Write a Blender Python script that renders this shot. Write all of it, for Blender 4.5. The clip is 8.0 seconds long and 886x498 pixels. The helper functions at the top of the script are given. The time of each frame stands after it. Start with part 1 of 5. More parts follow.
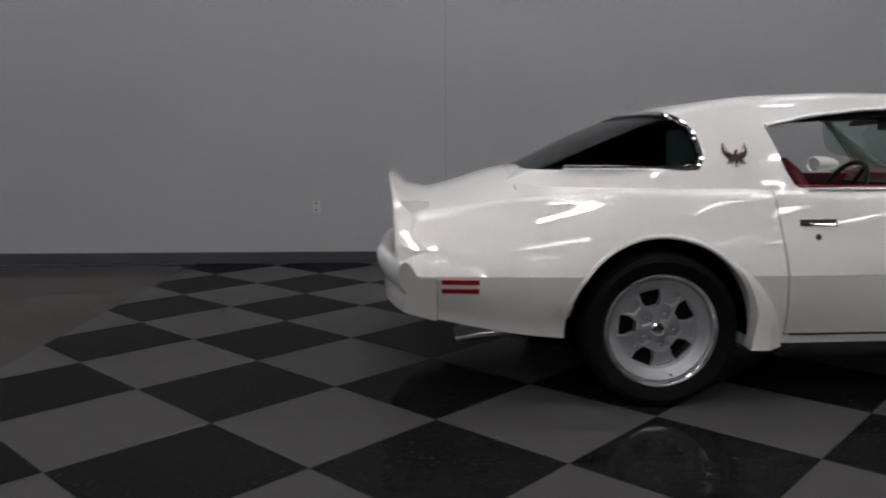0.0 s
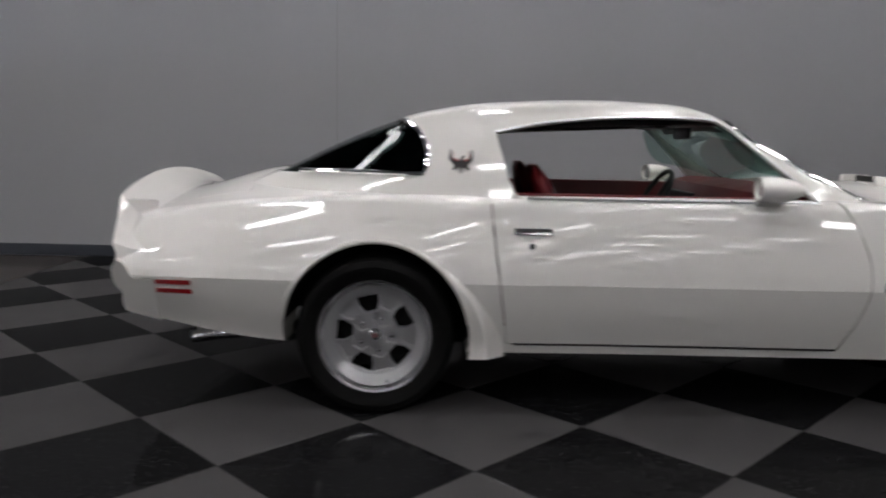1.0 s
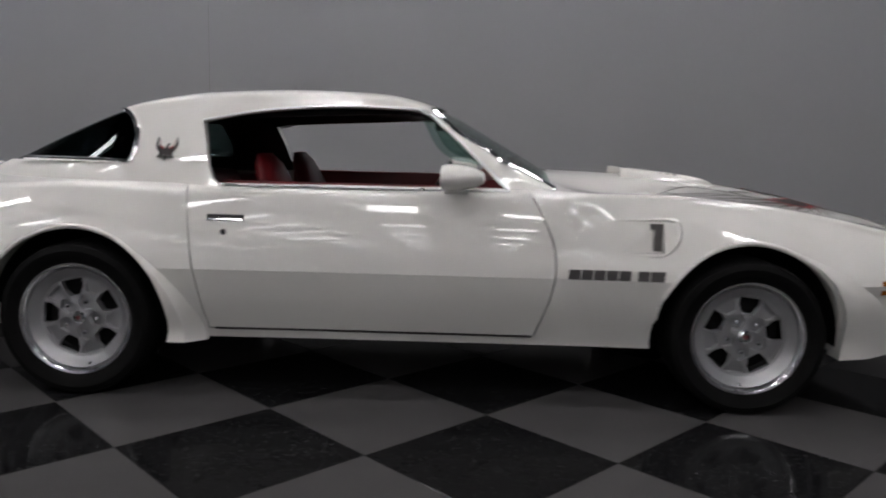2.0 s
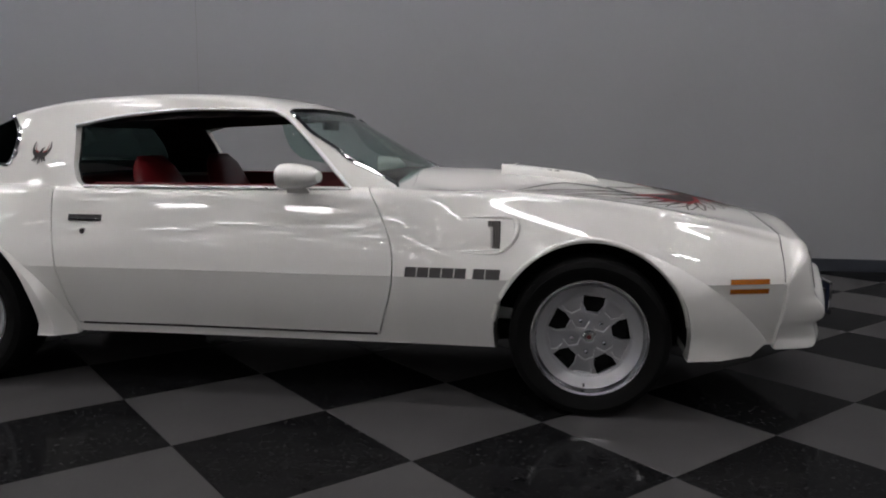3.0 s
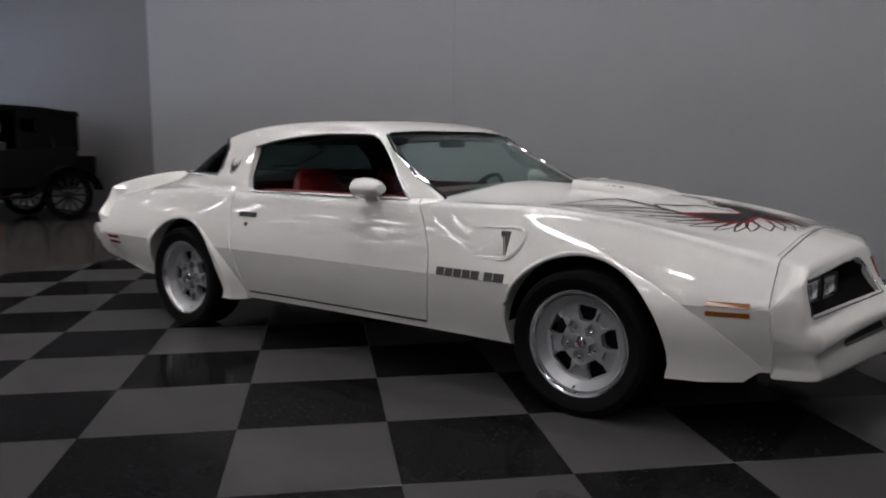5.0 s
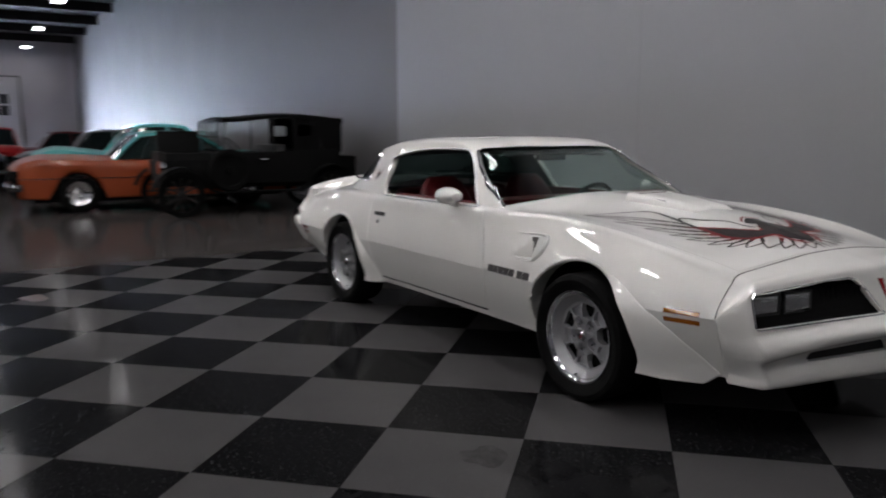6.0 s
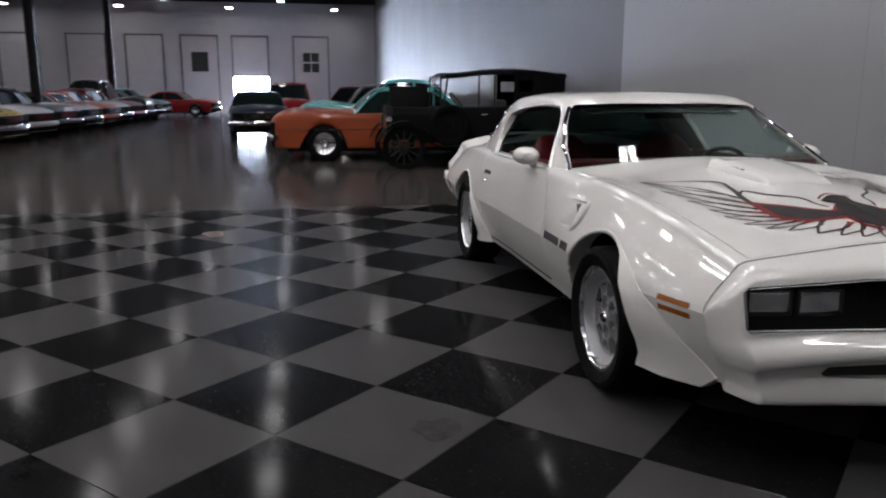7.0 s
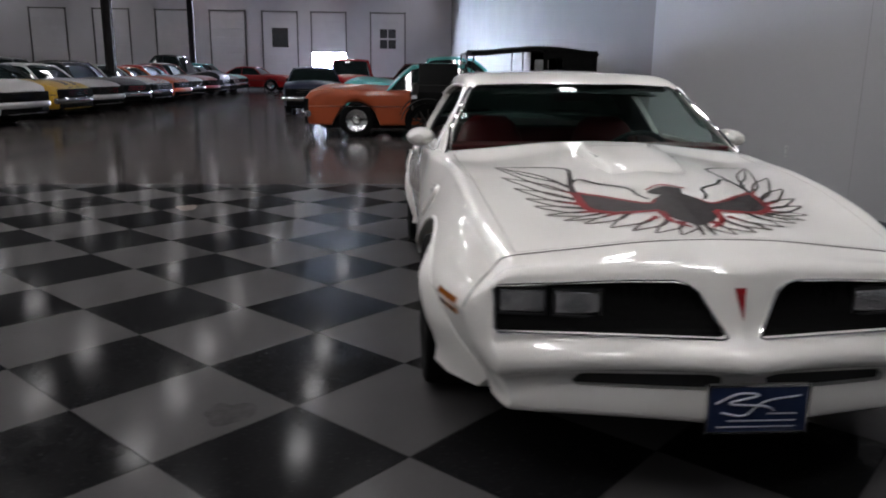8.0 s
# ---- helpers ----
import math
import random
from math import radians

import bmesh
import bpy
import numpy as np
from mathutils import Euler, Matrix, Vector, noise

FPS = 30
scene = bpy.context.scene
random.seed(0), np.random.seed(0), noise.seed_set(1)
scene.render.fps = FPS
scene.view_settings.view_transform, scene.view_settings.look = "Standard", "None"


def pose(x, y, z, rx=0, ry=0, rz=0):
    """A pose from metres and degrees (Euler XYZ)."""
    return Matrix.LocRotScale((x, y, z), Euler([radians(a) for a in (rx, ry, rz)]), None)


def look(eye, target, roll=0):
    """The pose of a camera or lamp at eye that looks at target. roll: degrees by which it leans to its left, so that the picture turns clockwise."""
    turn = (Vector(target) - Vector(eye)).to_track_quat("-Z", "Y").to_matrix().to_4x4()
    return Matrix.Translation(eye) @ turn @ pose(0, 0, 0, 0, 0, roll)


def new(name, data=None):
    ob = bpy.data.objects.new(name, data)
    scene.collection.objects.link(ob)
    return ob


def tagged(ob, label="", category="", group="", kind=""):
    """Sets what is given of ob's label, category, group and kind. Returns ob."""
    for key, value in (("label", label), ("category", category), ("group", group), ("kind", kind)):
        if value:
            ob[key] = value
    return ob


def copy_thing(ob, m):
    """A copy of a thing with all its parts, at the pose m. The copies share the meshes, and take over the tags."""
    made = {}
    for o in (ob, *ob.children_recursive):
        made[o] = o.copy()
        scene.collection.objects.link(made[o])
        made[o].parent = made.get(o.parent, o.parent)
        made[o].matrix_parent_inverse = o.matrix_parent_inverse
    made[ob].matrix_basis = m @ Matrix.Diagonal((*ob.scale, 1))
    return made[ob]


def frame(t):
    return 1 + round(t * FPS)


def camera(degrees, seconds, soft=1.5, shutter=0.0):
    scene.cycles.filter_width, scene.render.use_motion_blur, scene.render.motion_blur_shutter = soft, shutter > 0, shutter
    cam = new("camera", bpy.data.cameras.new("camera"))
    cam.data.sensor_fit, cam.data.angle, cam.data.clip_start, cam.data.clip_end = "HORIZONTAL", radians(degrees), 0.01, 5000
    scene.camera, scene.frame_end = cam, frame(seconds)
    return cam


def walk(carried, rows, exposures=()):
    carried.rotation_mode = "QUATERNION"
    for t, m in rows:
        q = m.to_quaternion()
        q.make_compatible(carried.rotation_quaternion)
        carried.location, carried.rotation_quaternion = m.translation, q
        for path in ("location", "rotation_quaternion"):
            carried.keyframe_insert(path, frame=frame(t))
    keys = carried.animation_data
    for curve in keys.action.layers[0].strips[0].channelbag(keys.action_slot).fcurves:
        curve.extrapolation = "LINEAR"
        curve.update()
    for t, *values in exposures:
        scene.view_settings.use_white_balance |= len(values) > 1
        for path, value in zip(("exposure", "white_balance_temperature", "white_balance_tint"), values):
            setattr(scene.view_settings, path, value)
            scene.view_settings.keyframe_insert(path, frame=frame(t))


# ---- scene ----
# A white late-1970s coupe on a black and grey chequered floor, in a showroom hall with rows of other cars.
# x runs from the coupe's rear axle to its nose, y to its left side, z up.

# ---- camera ----
cam = camera(60.0, 8.0, 1.9, 0.4)
PATH = [
    (0, (-0.977, -3.831, 1.067), (-0.913, -1.850, 0.797), -0.13),
    (0.5, (-0.413, -3.824, 1.065), (-0.419, -1.843, 0.794), 0.47),
    (1, (0.287, -3.836, 1.096), (0.275, -1.855, 0.821), 1.16),
    (1.5, (0.977, -3.852, 1.102), (0.968, -1.873, 0.812), 1.43),
    (2, (1.579, -3.887, 1.070), (1.533, -1.906, 0.798), 1.39),
    (2.2, (1.810, -3.899, 1.054), (1.734, -1.917, 0.797), 1.04),
    (3.5, (2.940, -3.713, 1.101), (2.475, -1.792, 0.802), 0.34),
    (4, (3.204, -3.623, 1.117), (2.536, -1.763, 0.808), 0.49),
    (4.2, (3.330, -3.655, 1.125), (2.588, -1.826, 0.821), 0.60),
    (5.3, (4.571, -3.729, 1.203), (3.251, -2.250, 0.935), -0.02),
    (5.5, (4.849, -3.680, 1.240), (3.447, -2.280, 0.970), 0.07),
    (6, (5.517, -3.329, 1.294), (3.836, -2.285, 1.005), -0.16),
    (6.5, (5.774, -2.689, 1.294), (3.895, -2.081, 0.982), -0.14),
    (7, (5.833, -2.098, 1.289), (3.906, -1.743, 0.891), 0.11),
    (7.5, (5.872, -1.548, 1.297), (3.933, -1.365, 0.846), 0.10),
    (8, (5.860, -0.983, 1.302), (3.917, -0.850, 0.847), 0.65),
]
EXPOSURES = [(0.0, 0.0), (1.0, -0.01), (2.0, -0.10), (3.4, -0.10), (4.2, -0.10), (5.5, -0.13), (6.2, -0.05), (6.9, 0.02), (8.0, 0.13)]
walk(cam, [(t, look(eye, target, roll)) for t, eye, target, roll in PATH], EXPOSURES)

# ---- world and light ----
world = bpy.data.worlds.new("world")
scene.world = world
world.use_nodes = True
world.node_tree.nodes["Background"].inputs[0].default_value = (0.5, 0.6, 0.8, 1)
world.node_tree.nodes["Background"].inputs[1].default_value = 0.03
LAMP = 36.0          # strength of the diffusers over the coupe
LAMP_FAR = 17.0      # and of those over the rest of the hall
DAY = 400.0           # daylight outside the half-open dock door

# ---- materials ----


def surf(name, col, rough=0.5, metal=0.0, var=0.12, scale=6.0, bump=0.0, bscale=120.0, coat=0.0, spec=0.5, random=0.0, rvar=0.1):
    """A surface with broad stains and fine grain at real-world size."""
    m = bpy.data.materials.new(name)
    m.use_nodes = True
    nt = m.node_tree
    b = nt.nodes["Principled BSDF"]
    b.inputs["Metallic"].default_value = metal
    b.inputs["Specular IOR Level"].default_value = spec
    b.inputs["Coat Weight"].default_value = coat
    b.inputs["Coat Roughness"].default_value = 0.03
    tc = nt.nodes.new("ShaderNodeTexCoord")
    broad = nt.nodes.new("ShaderNodeTexNoise")
    broad.inputs["Scale"].default_value = scale
    broad.inputs["Detail"].default_value = 6
    fine = nt.nodes.new("ShaderNodeTexNoise")
    fine.inputs["Scale"].default_value = bscale
    fine.inputs["Detail"].default_value = 3
    for n in (broad, fine):
        nt.links.new(tc.outputs["Object"], n.inputs["Vector"])
    add = nt.nodes.new("ShaderNodeMath")
    add.operation = "MULTIPLY_ADD"
    nt.links.new(broad.outputs["Fac"], add.inputs[0])
    add.inputs[1].default_value = 0.7
    part_fine = nt.nodes.new("ShaderNodeMath")
    part_fine.operation = "MULTIPLY"
    nt.links.new(fine.outputs["Fac"], part_fine.inputs[0])
    part_fine.inputs[1].default_value = 0.3
    nt.links.new(part_fine.outputs[0], add.inputs[2])
    last = add.outputs[0]
    if random:
        oi = nt.nodes.new("ShaderNodeObjectInfo")
        ad2 = nt.nodes.new("ShaderNodeMath")
        ad2.operation = "MULTIPLY_ADD"
        nt.links.new(oi.outputs["Random"], ad2.inputs[0])
        ad2.inputs[1].default_value = random
        nt.links.new(last, ad2.inputs[2])
        last = ad2.outputs[0]
    mr = nt.nodes.new("ShaderNodeMapRange")
    mr.inputs["From Min"].default_value, mr.inputs["From Max"].default_value = 0.3, 0.7
    mr.inputs["To Min"].default_value, mr.inputs["To Max"].default_value = 1 - var, 1 + var
    mr.clamp = False
    nt.links.new(last, mr.inputs["Value"])
    mul = nt.nodes.new("ShaderNodeVectorMath")
    mul.operation = "SCALE"
    mul.inputs[0].default_value = col
    nt.links.new(mr.outputs[0], mul.inputs["Scale"])
    nt.links.new(mul.outputs[0], b.inputs["Base Color"])
    rr = nt.nodes.new("ShaderNodeMapRange")
    rr.inputs["From Min"].default_value, rr.inputs["From Max"].default_value = 0.3, 0.7
    rr.inputs["To Min"].default_value, rr.inputs["To Max"].default_value = max(rough * (1 - rvar), 0.0), min(rough * (1 + rvar), 1)
    nt.links.new(broad.outputs["Fac"], rr.inputs["Value"])
    nt.links.new(rr.outputs[0], b.inputs["Roughness"])
    if bump:
        bp = nt.nodes.new("ShaderNodeBump")
        bp.inputs["Strength"].default_value = bump
        bp.inputs["Distance"].default_value = 0.002
        nt.links.new(fine.outputs["Fac"], bp.inputs["Height"])
        nt.links.new(bp.outputs[0], b.inputs["Normal"])
    return m


def polished(name, col, rough, gloss=0.27, **k):
    """A waxed floor: the stained surface under a thin gloss that stays weak at a glance."""
    k.pop("spec", None)
    m = surf(name, col, 0.7, spec=0.0, **k)
    nt = m.node_tree
    b, out = nt.nodes["Principled BSDF"], nt.nodes["Material Output"]
    # fine pale dust and grit
    tc, src = nt.nodes["Texture Coordinate"], b.inputs["Base Color"].links[0].from_socket
    grit = nt.nodes.new("ShaderNodeTexNoise")
    grit.inputs["Scale"].default_value = 55
    grit.inputs["Detail"].default_value = 4
    geo = nt.nodes.new("ShaderNodeNewGeometry")
    nt.links.new(geo.outputs["Position"], grit.inputs["Vector"])
    cut = nt.nodes.new("ShaderNodeMapRange")
    cut.inputs["From Min"].default_value, cut.inputs["From Max"].default_value = 0.60, 0.78
    cut.inputs["To Max"].default_value = 0.35
    nt.links.new(grit.outputs["Fac"], cut.inputs["Value"])
    dust = nt.nodes.new("ShaderNodeMix")
    dust.data_type = "RGBA"
    nt.links.new(cut.outputs[0], dust.inputs["Factor"])
    nt.links.new(src, dust.inputs[6])
    dust.inputs[7].default_value = (0.085, 0.082, 0.08, 1)
    nt.links.new(dust.outputs[2], b.inputs["Base Color"])
    gl = nt.nodes.new("ShaderNodeBsdfGlossy")
    gl.inputs["Roughness"].default_value = rough
    fr = nt.nodes.new("ShaderNodeFresnel")
    fr.inputs["IOR"].default_value = 1.45
    sc = nt.nodes.new("ShaderNodeMath")
    sc.operation = "MULTIPLY"
    sc.inputs[1].default_value = gloss
    mx = nt.nodes.new("ShaderNodeMixShader")
    nt.links.new(fr.outputs[0], sc.inputs[0])
    nt.links.new(sc.outputs[0], mx.inputs[0])
    nt.links.new(b.outputs[0], mx.inputs[1])
    nt.links.new(gl.outputs[0], mx.inputs[2])
    nt.links.new(mx.outputs[0], out.inputs["Surface"])
    return m


def glow(name, col, strength):
    m = bpy.data.materials.new(name)
    m.use_nodes = True
    b = m.node_tree.nodes["Principled BSDF"]
    b.inputs["Base Color"].default_value = (*col, 1)
    b.inputs["Emission Color"].default_value = (*col, 1)
    b.inputs["Emission Strength"].default_value = strength
    return m


def glass(name, tint, rough=0.0):
    """Thin tinted glass: mostly clear, mirror-like at a glance."""
    m = bpy.data.materials.new(name)
    m.use_nodes = True
    nt = m.node_tree
    nt.nodes.remove(nt.nodes["Principled BSDF"])
    out = nt.nodes["Material Output"]
    tr = nt.nodes.new("ShaderNodeBsdfTransparent")
    tr.inputs["Color"].default_value = (*tint, 1)
    gl = nt.nodes.new("ShaderNodeBsdfGlossy")
    gl.inputs["Roughness"].default_value = rough
    fr = nt.nodes.new("ShaderNodeLayerWeight")
    fr.inputs["Blend"].default_value = 0.5
    pw = nt.nodes.new("ShaderNodeMath")
    pw.operation = "POWER"
    pw.inputs[1].default_value = 5
    nt.links.new(fr.outputs["Facing"], pw.inputs[0])
    mr = nt.nodes.new("ShaderNodeMapRange")
    mr.inputs["To Min"].default_value, mr.inputs["To Max"].default_value = 0.03, 0.8
    nt.links.new(pw.outputs[0], mr.inputs["Value"])
    mx = nt.nodes.new("ShaderNodeMixShader")
    nt.links.new(mr.outputs[0], mx.inputs[0])
    nt.links.new(tr.outputs[0], mx.inputs[1])
    nt.links.new(gl.outputs[0], mx.inputs[2])
    nt.links.new(mx.outputs[0], out.inputs["Surface"])
    return m


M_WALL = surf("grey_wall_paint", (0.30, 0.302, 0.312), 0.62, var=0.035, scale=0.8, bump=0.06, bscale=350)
# Pale paint darkened: its dim light and the lens falloff sit in the colour.
M_WALL2 = surf("dimmed_wall_paint", (0.155, 0.15, 0.152), 0.65, var=0.05, scale=0.6, bump=0.06, bscale=300)
# Lightness and lavender tint stand in for daylight haze before the far wall.
M_FARWALL = surf("hazed_wall_paint", (0.62, 0.60, 0.635), 0.7, var=0.08, scale=0.5, bump=0.1, bscale=60)
M_BASE = surf("rubber_baseboard", (0.035, 0.04, 0.05), 0.45, var=0.15, scale=5)
M_CONC = polished("sealed_concrete", (0.052, 0.046, 0.044), 0.13, 0.42, var=0.22, scale=0.9, bump=0.02, bscale=90, rvar=0.12, spec=0.35)
M_TBLACK = polished("black_tile", (0.0075, 0.0075, 0.008), 0.11, var=0.2, scale=7, bump=0.02, bscale=160, random=0.25, rvar=0.1, spec=0.35)
M_TGREY = polished("grey_tile", (0.060, 0.058, 0.0585), 0.13, var=0.06, scale=4, bump=0.02, bscale=160, random=0.3, rvar=0.1, spec=0.35)
M_GROUT = surf("dark_joint", (0.012, 0.012, 0.012), 0.6)
M_CEIL = surf("metal_deck", (0.10, 0.10, 0.115), 0.5, metal=0.3, var=0.2, scale=1.5)
M_STEEL = surf("dark_painted_steel", (0.025, 0.023, 0.023), 0.8, var=0.2, scale=3, spec=0.15)
M_PLASTIC_W = surf("white_plastic", (0.7, 0.69, 0.66), 0.4, var=0.03)
M_SLOT = surf("dark_slot", (0.02, 0.02, 0.02), 0.6)
M_LAMP = glow("lamp_diffuser", (1.0, 0.975, 0.99), LAMP)
# Same fixtures as over the coupe, set dimmer to cut low-angle light.
M_LAMP_FAR = glow("dim_lamp_diffuser", (1.0, 0.975, 0.99), LAMP_FAR)
M_DAY = glow("daylight_outside", (0.66, 0.76, 1.0), DAY)
M_PAINT = surf("white_car_paint", (0.80, 0.785, 0.75), 0.55, var=0.02, scale=2, coat=1.0, bscale=500, rvar=0.05, spec=0.12)
M_PAINT.node_tree.nodes["Principled BSDF"].inputs["Coat IOR"].default_value = 1.6
M_PAINT.node_tree.nodes["Principled BSDF"].inputs["Coat Roughness"].default_value = 0.012
M_CHROME = surf("chrome", (0.85, 0.85, 0.86), 0.07, metal=1.0, var=0.03)
M_BRIGHT = surf("satin_bright_trim", (0.82, 0.82, 0.83), 0.3, metal=1.0, var=0.03)
M_ALLOY = surf("silver_alloy", (0.40, 0.40, 0.41), 0.32, metal=0.5, var=0.03, scale=20)
M_LIP = surf("polished_rim", (0.85, 0.85, 0.86), 0.12, metal=1.0, var=0.03)
M_RUBBER = surf("tyre_rubber", (0.0045, 0.0045, 0.0045), 0.8, var=0.2, scale=20, bump=0.15, bscale=300, spec=0.10)
M_BLACK = surf("satin_black", (0.012, 0.012, 0.013), 0.45, var=0.2, scale=10)
M_DARK = surf("underbody", (0.006, 0.006, 0.006), 0.9, var=0.3, scale=10, spec=0.1)
M_RED = surf("red_vinyl", (0.12, 0.005, 0.008), 0.42, var=0.15, scale=9, bump=0.12, bscale=260)
M_REDCARPET = surf("red_carpet", (0.14, 0.008, 0.01), 0.95, var=0.3, scale=30, bump=0.5, bscale=400)
M_REDLENS = surf("red_lens", (0.30, 0.008, 0.012), 0.12, var=0.1, coat=1)
M_AMBER = surf("amber_lens", (0.34, 0.105, 0.012), 0.15, var=0.1, coat=1)
M_GLASS = glass("side_glass", (0.86, 0.92, 0.90))
M_WSHIELD = glass("tinted_glass", (0.74, 0.84, 0.81))
M_RGLASS = glass("dark_tinted_glass", (0.20, 0.245, 0.24))
M_LENS = surf("headlamp_lens", (0.78, 0.79, 0.81), 0.14, metal=0.85, var=0.3, scale=14, bump=0.7, bscale=45)

# ---- helpers of this scene ----


def bm_box(bm, x0, y0, z0, x1, y1, z1, bevel=0.0, seg=2):
    r = bmesh.ops.create_cube(bm, size=1, matrix=Matrix.LocRotScale(((x0 + x1) / 2, (y0 + y1) / 2, (z0 + z1) / 2), None, (x1 - x0, y1 - y0, z1 - z0)))
    if bevel:
        ed = list({e for v in r["verts"] for e in v.link_edges})
        bmesh.ops.bevel(bm, geom=ed, offset=bevel, segments=seg, affect="EDGES", profile=0.6)
    return r["verts"]


def box(*a, **k):
    bm = bmesh.new()
    bm_box(bm, *a, **k)
    return bm


def mesh_ob(name, bm, material, parent=None, label="", smooth=35):
    """Links a bmesh as one mesh object, with edges sharper than smooth degrees left sharp."""
    me = bpy.data.meshes.new(name)
    bmesh.ops.recalc_face_normals(bm, faces=bm.faces)
    for f in bm.faces:
        f.smooth = smooth > 0
    if smooth > 0:
        lim = radians(smooth)
        for e in bm.edges:
            e.smooth = not (len(e.link_faces) == 2 and e.calc_face_angle(0) > lim)
    bm.to_mesh(me)
    bm.free()
    me.materials.append(material)
    ob = new(name, me)
    ob.parent = parent
    return tagged(ob, label) if label else ob


def part(name, bm, material, parent, label="", smooth=35):
    return mesh_ob(name, bm, material, parent, label, smooth)


def crisp(ob, z, tol=0.004):
    """Keeps the fold line at height z sharp."""
    vs = ob.data.vertices
    for e in ob.data.edges:
        if all(abs(vs[k].co.z - z) < tol for k in e.vertices):
            e.use_edge_sharp = True
    return ob


def setting(name, bm, material, label, category, parent=None, smooth=0):
    return tagged(mesh_ob(name, bm, material, parent, smooth=smooth), label, category, kind="structure")


def thing(name, label, category, m=None, group=""):
    ob = new(name)
    ob.empty_display_size = 0.1
    if m is not None:
        ob.matrix_basis = m
    return tagged(ob, label, category, group)


def smooth_path(pts, n):
    """n points on a Catmull-Rom curve through pts (tuples of any length)."""
    p = [np.array(q, float) for q in pts]
    p = [2 * p[0] - p[1]] + p + [2 * p[-1] - p[-2]]
    out = []
    m = len(p) - 3
    for k in range(n):
        u = k / (n - 1) * m
        i = min(int(u), m - 1)
        t = u - i
        a, b, c, d = p[i:i + 4]
        out.append(0.5 * (2 * b + (c - a) * t + (2 * a - 5 * b + 4 * c - d) * t * t + (3 * b - a - 3 * c + d) * t ** 3))
    return out


def curve1(table):
    """A smooth function through (x, value) pairs: monotone cubic between them."""
    xs = [q[0] for q in table]
    ys = [q[1] for q in table]
    n = len(xs)
    sl = [(ys[i + 1] - ys[i]) / (xs[i + 1] - xs[i]) for i in range(n - 1)]
    tg = [sl[0]] + [0 if sl[i - 1] * sl[i] <= 0 else 2 * sl[i - 1] * sl[i] / (sl[i - 1] + sl[i]) for i in range(1, n - 1)] + [sl[-1]]

    def f(x):
        if x <= xs[0]:
            return ys[0]
        if x >= xs[-1]:
            return ys[-1]
        i = max(k for k in range(n - 1) if xs[k] <= x)
        h = xs[i + 1] - xs[i]
        t = (x - xs[i]) / h
        return ((2 * t ** 3 - 3 * t * t + 1) * ys[i] + (t ** 3 - 2 * t * t + t) * h * tg[i]
                + (3 * t * t - 2 * t ** 3) * ys[i + 1] + (t ** 3 - t * t) * h * tg[i + 1])
    return f


def bm_tube(bm, pts, r, sides=8, close=False):
    """A tube along pts."""
    pts = [Vector(p) for p in pts]
    rings = []
    n = len(pts)
    for i, p in enumerate(pts):
        a = pts[(i - 1) % n] if (close or i) else p
        b = pts[(i + 1) % n] if (close or i < n - 1) else p
        d = (b - a).normalized()
        u = d.cross(Vector((0, 0, 1)) if abs(d.z) < 0.9 else Vector((1, 0, 0))).normalized()
        v = d.cross(u)
        rr = r(i / (n - 1)) if callable(r) else r
        rings.append([bm.verts.new(p + rr * (math.cos(2 * math.pi * k / sides) * u + math.sin(2 * math.pi * k / sides) * v)) for k in range(sides)])
    for i in range(n if close else n - 1):
        a, b = rings[i], rings[(i + 1) % n]
        for k in range(sides):
            bm.faces.new((a[k], a[(k + 1) % sides], b[(k + 1) % sides], b[k]))
    if not close:
        bm.faces.new(rings[0])
        bm.faces.new(rings[-1][::-1])


def tube(pts, r, sides=8, close=False):
    bm = bmesh.new()
    bm_tube(bm, pts, r, sides, close)
    return bm


def bm_lathe(bm, profile, n=32, axis="y", centre=(0, 0, 0), closed=False):
    """Turns (radius, along) pairs round an axis."""
    rings = []
    for r, a in profile:
        ring = []
        for k in range(n):
            c, s = math.cos(2 * math.pi * k / n), math.sin(2 * math.pi * k / n)
            v = {"y": (r * c, a, r * s), "z": (r * c, r * s, a), "x": (a, r * c, r * s)}[axis]
            ring.append(bm.verts.new(Vector(v) + Vector(centre)))
        rings.append(ring)
    m = len(rings)
    for i in range(m if closed else m - 1):
        a, b = rings[i], rings[(i + 1) % m]
        for k in range(n):
            bm.faces.new((a[k], a[(k + 1) % n], b[(k + 1) % n], b[k]))
    if not closed:
        for ring in (rings[0], rings[-1]):
            if (ring[0].co - ring[n // 2].co).length > 1e-4:
                bm.faces.new(ring)


def lathe(profile, n=32, axis="y", centre=(0, 0, 0), closed=False):
    bm = bmesh.new()
    bm_lathe(bm, profile, n, axis, centre, closed)
    return bm


def prism(poly, a0, a1, axis="y"):
    """A polygon of (u, v) pairs drawn along an axis: y takes (x, z), x takes (y, z), z takes (x, y)."""
    bm = bmesh.new()
    put = {"y": lambda u, v, a: (u, a, v), "x": lambda u, v, a: (a, u, v), "z": lambda u, v, a: (u, v, a)}[axis]
    lo = [bm.verts.new(put(u, v, a0)) for u, v in poly]
    hi = [bm.verts.new(put(u, v, a1)) for u, v in poly]
    n = len(poly)
    bm.faces.new(lo)
    bm.faces.new(hi[::-1])
    for i in range(n):
        bm.faces.new((lo[i], hi[i], hi[(i + 1) % n], lo[(i + 1) % n]))
    bmesh.ops.recalc_face_normals(bm, faces=bm.faces)
    return bm


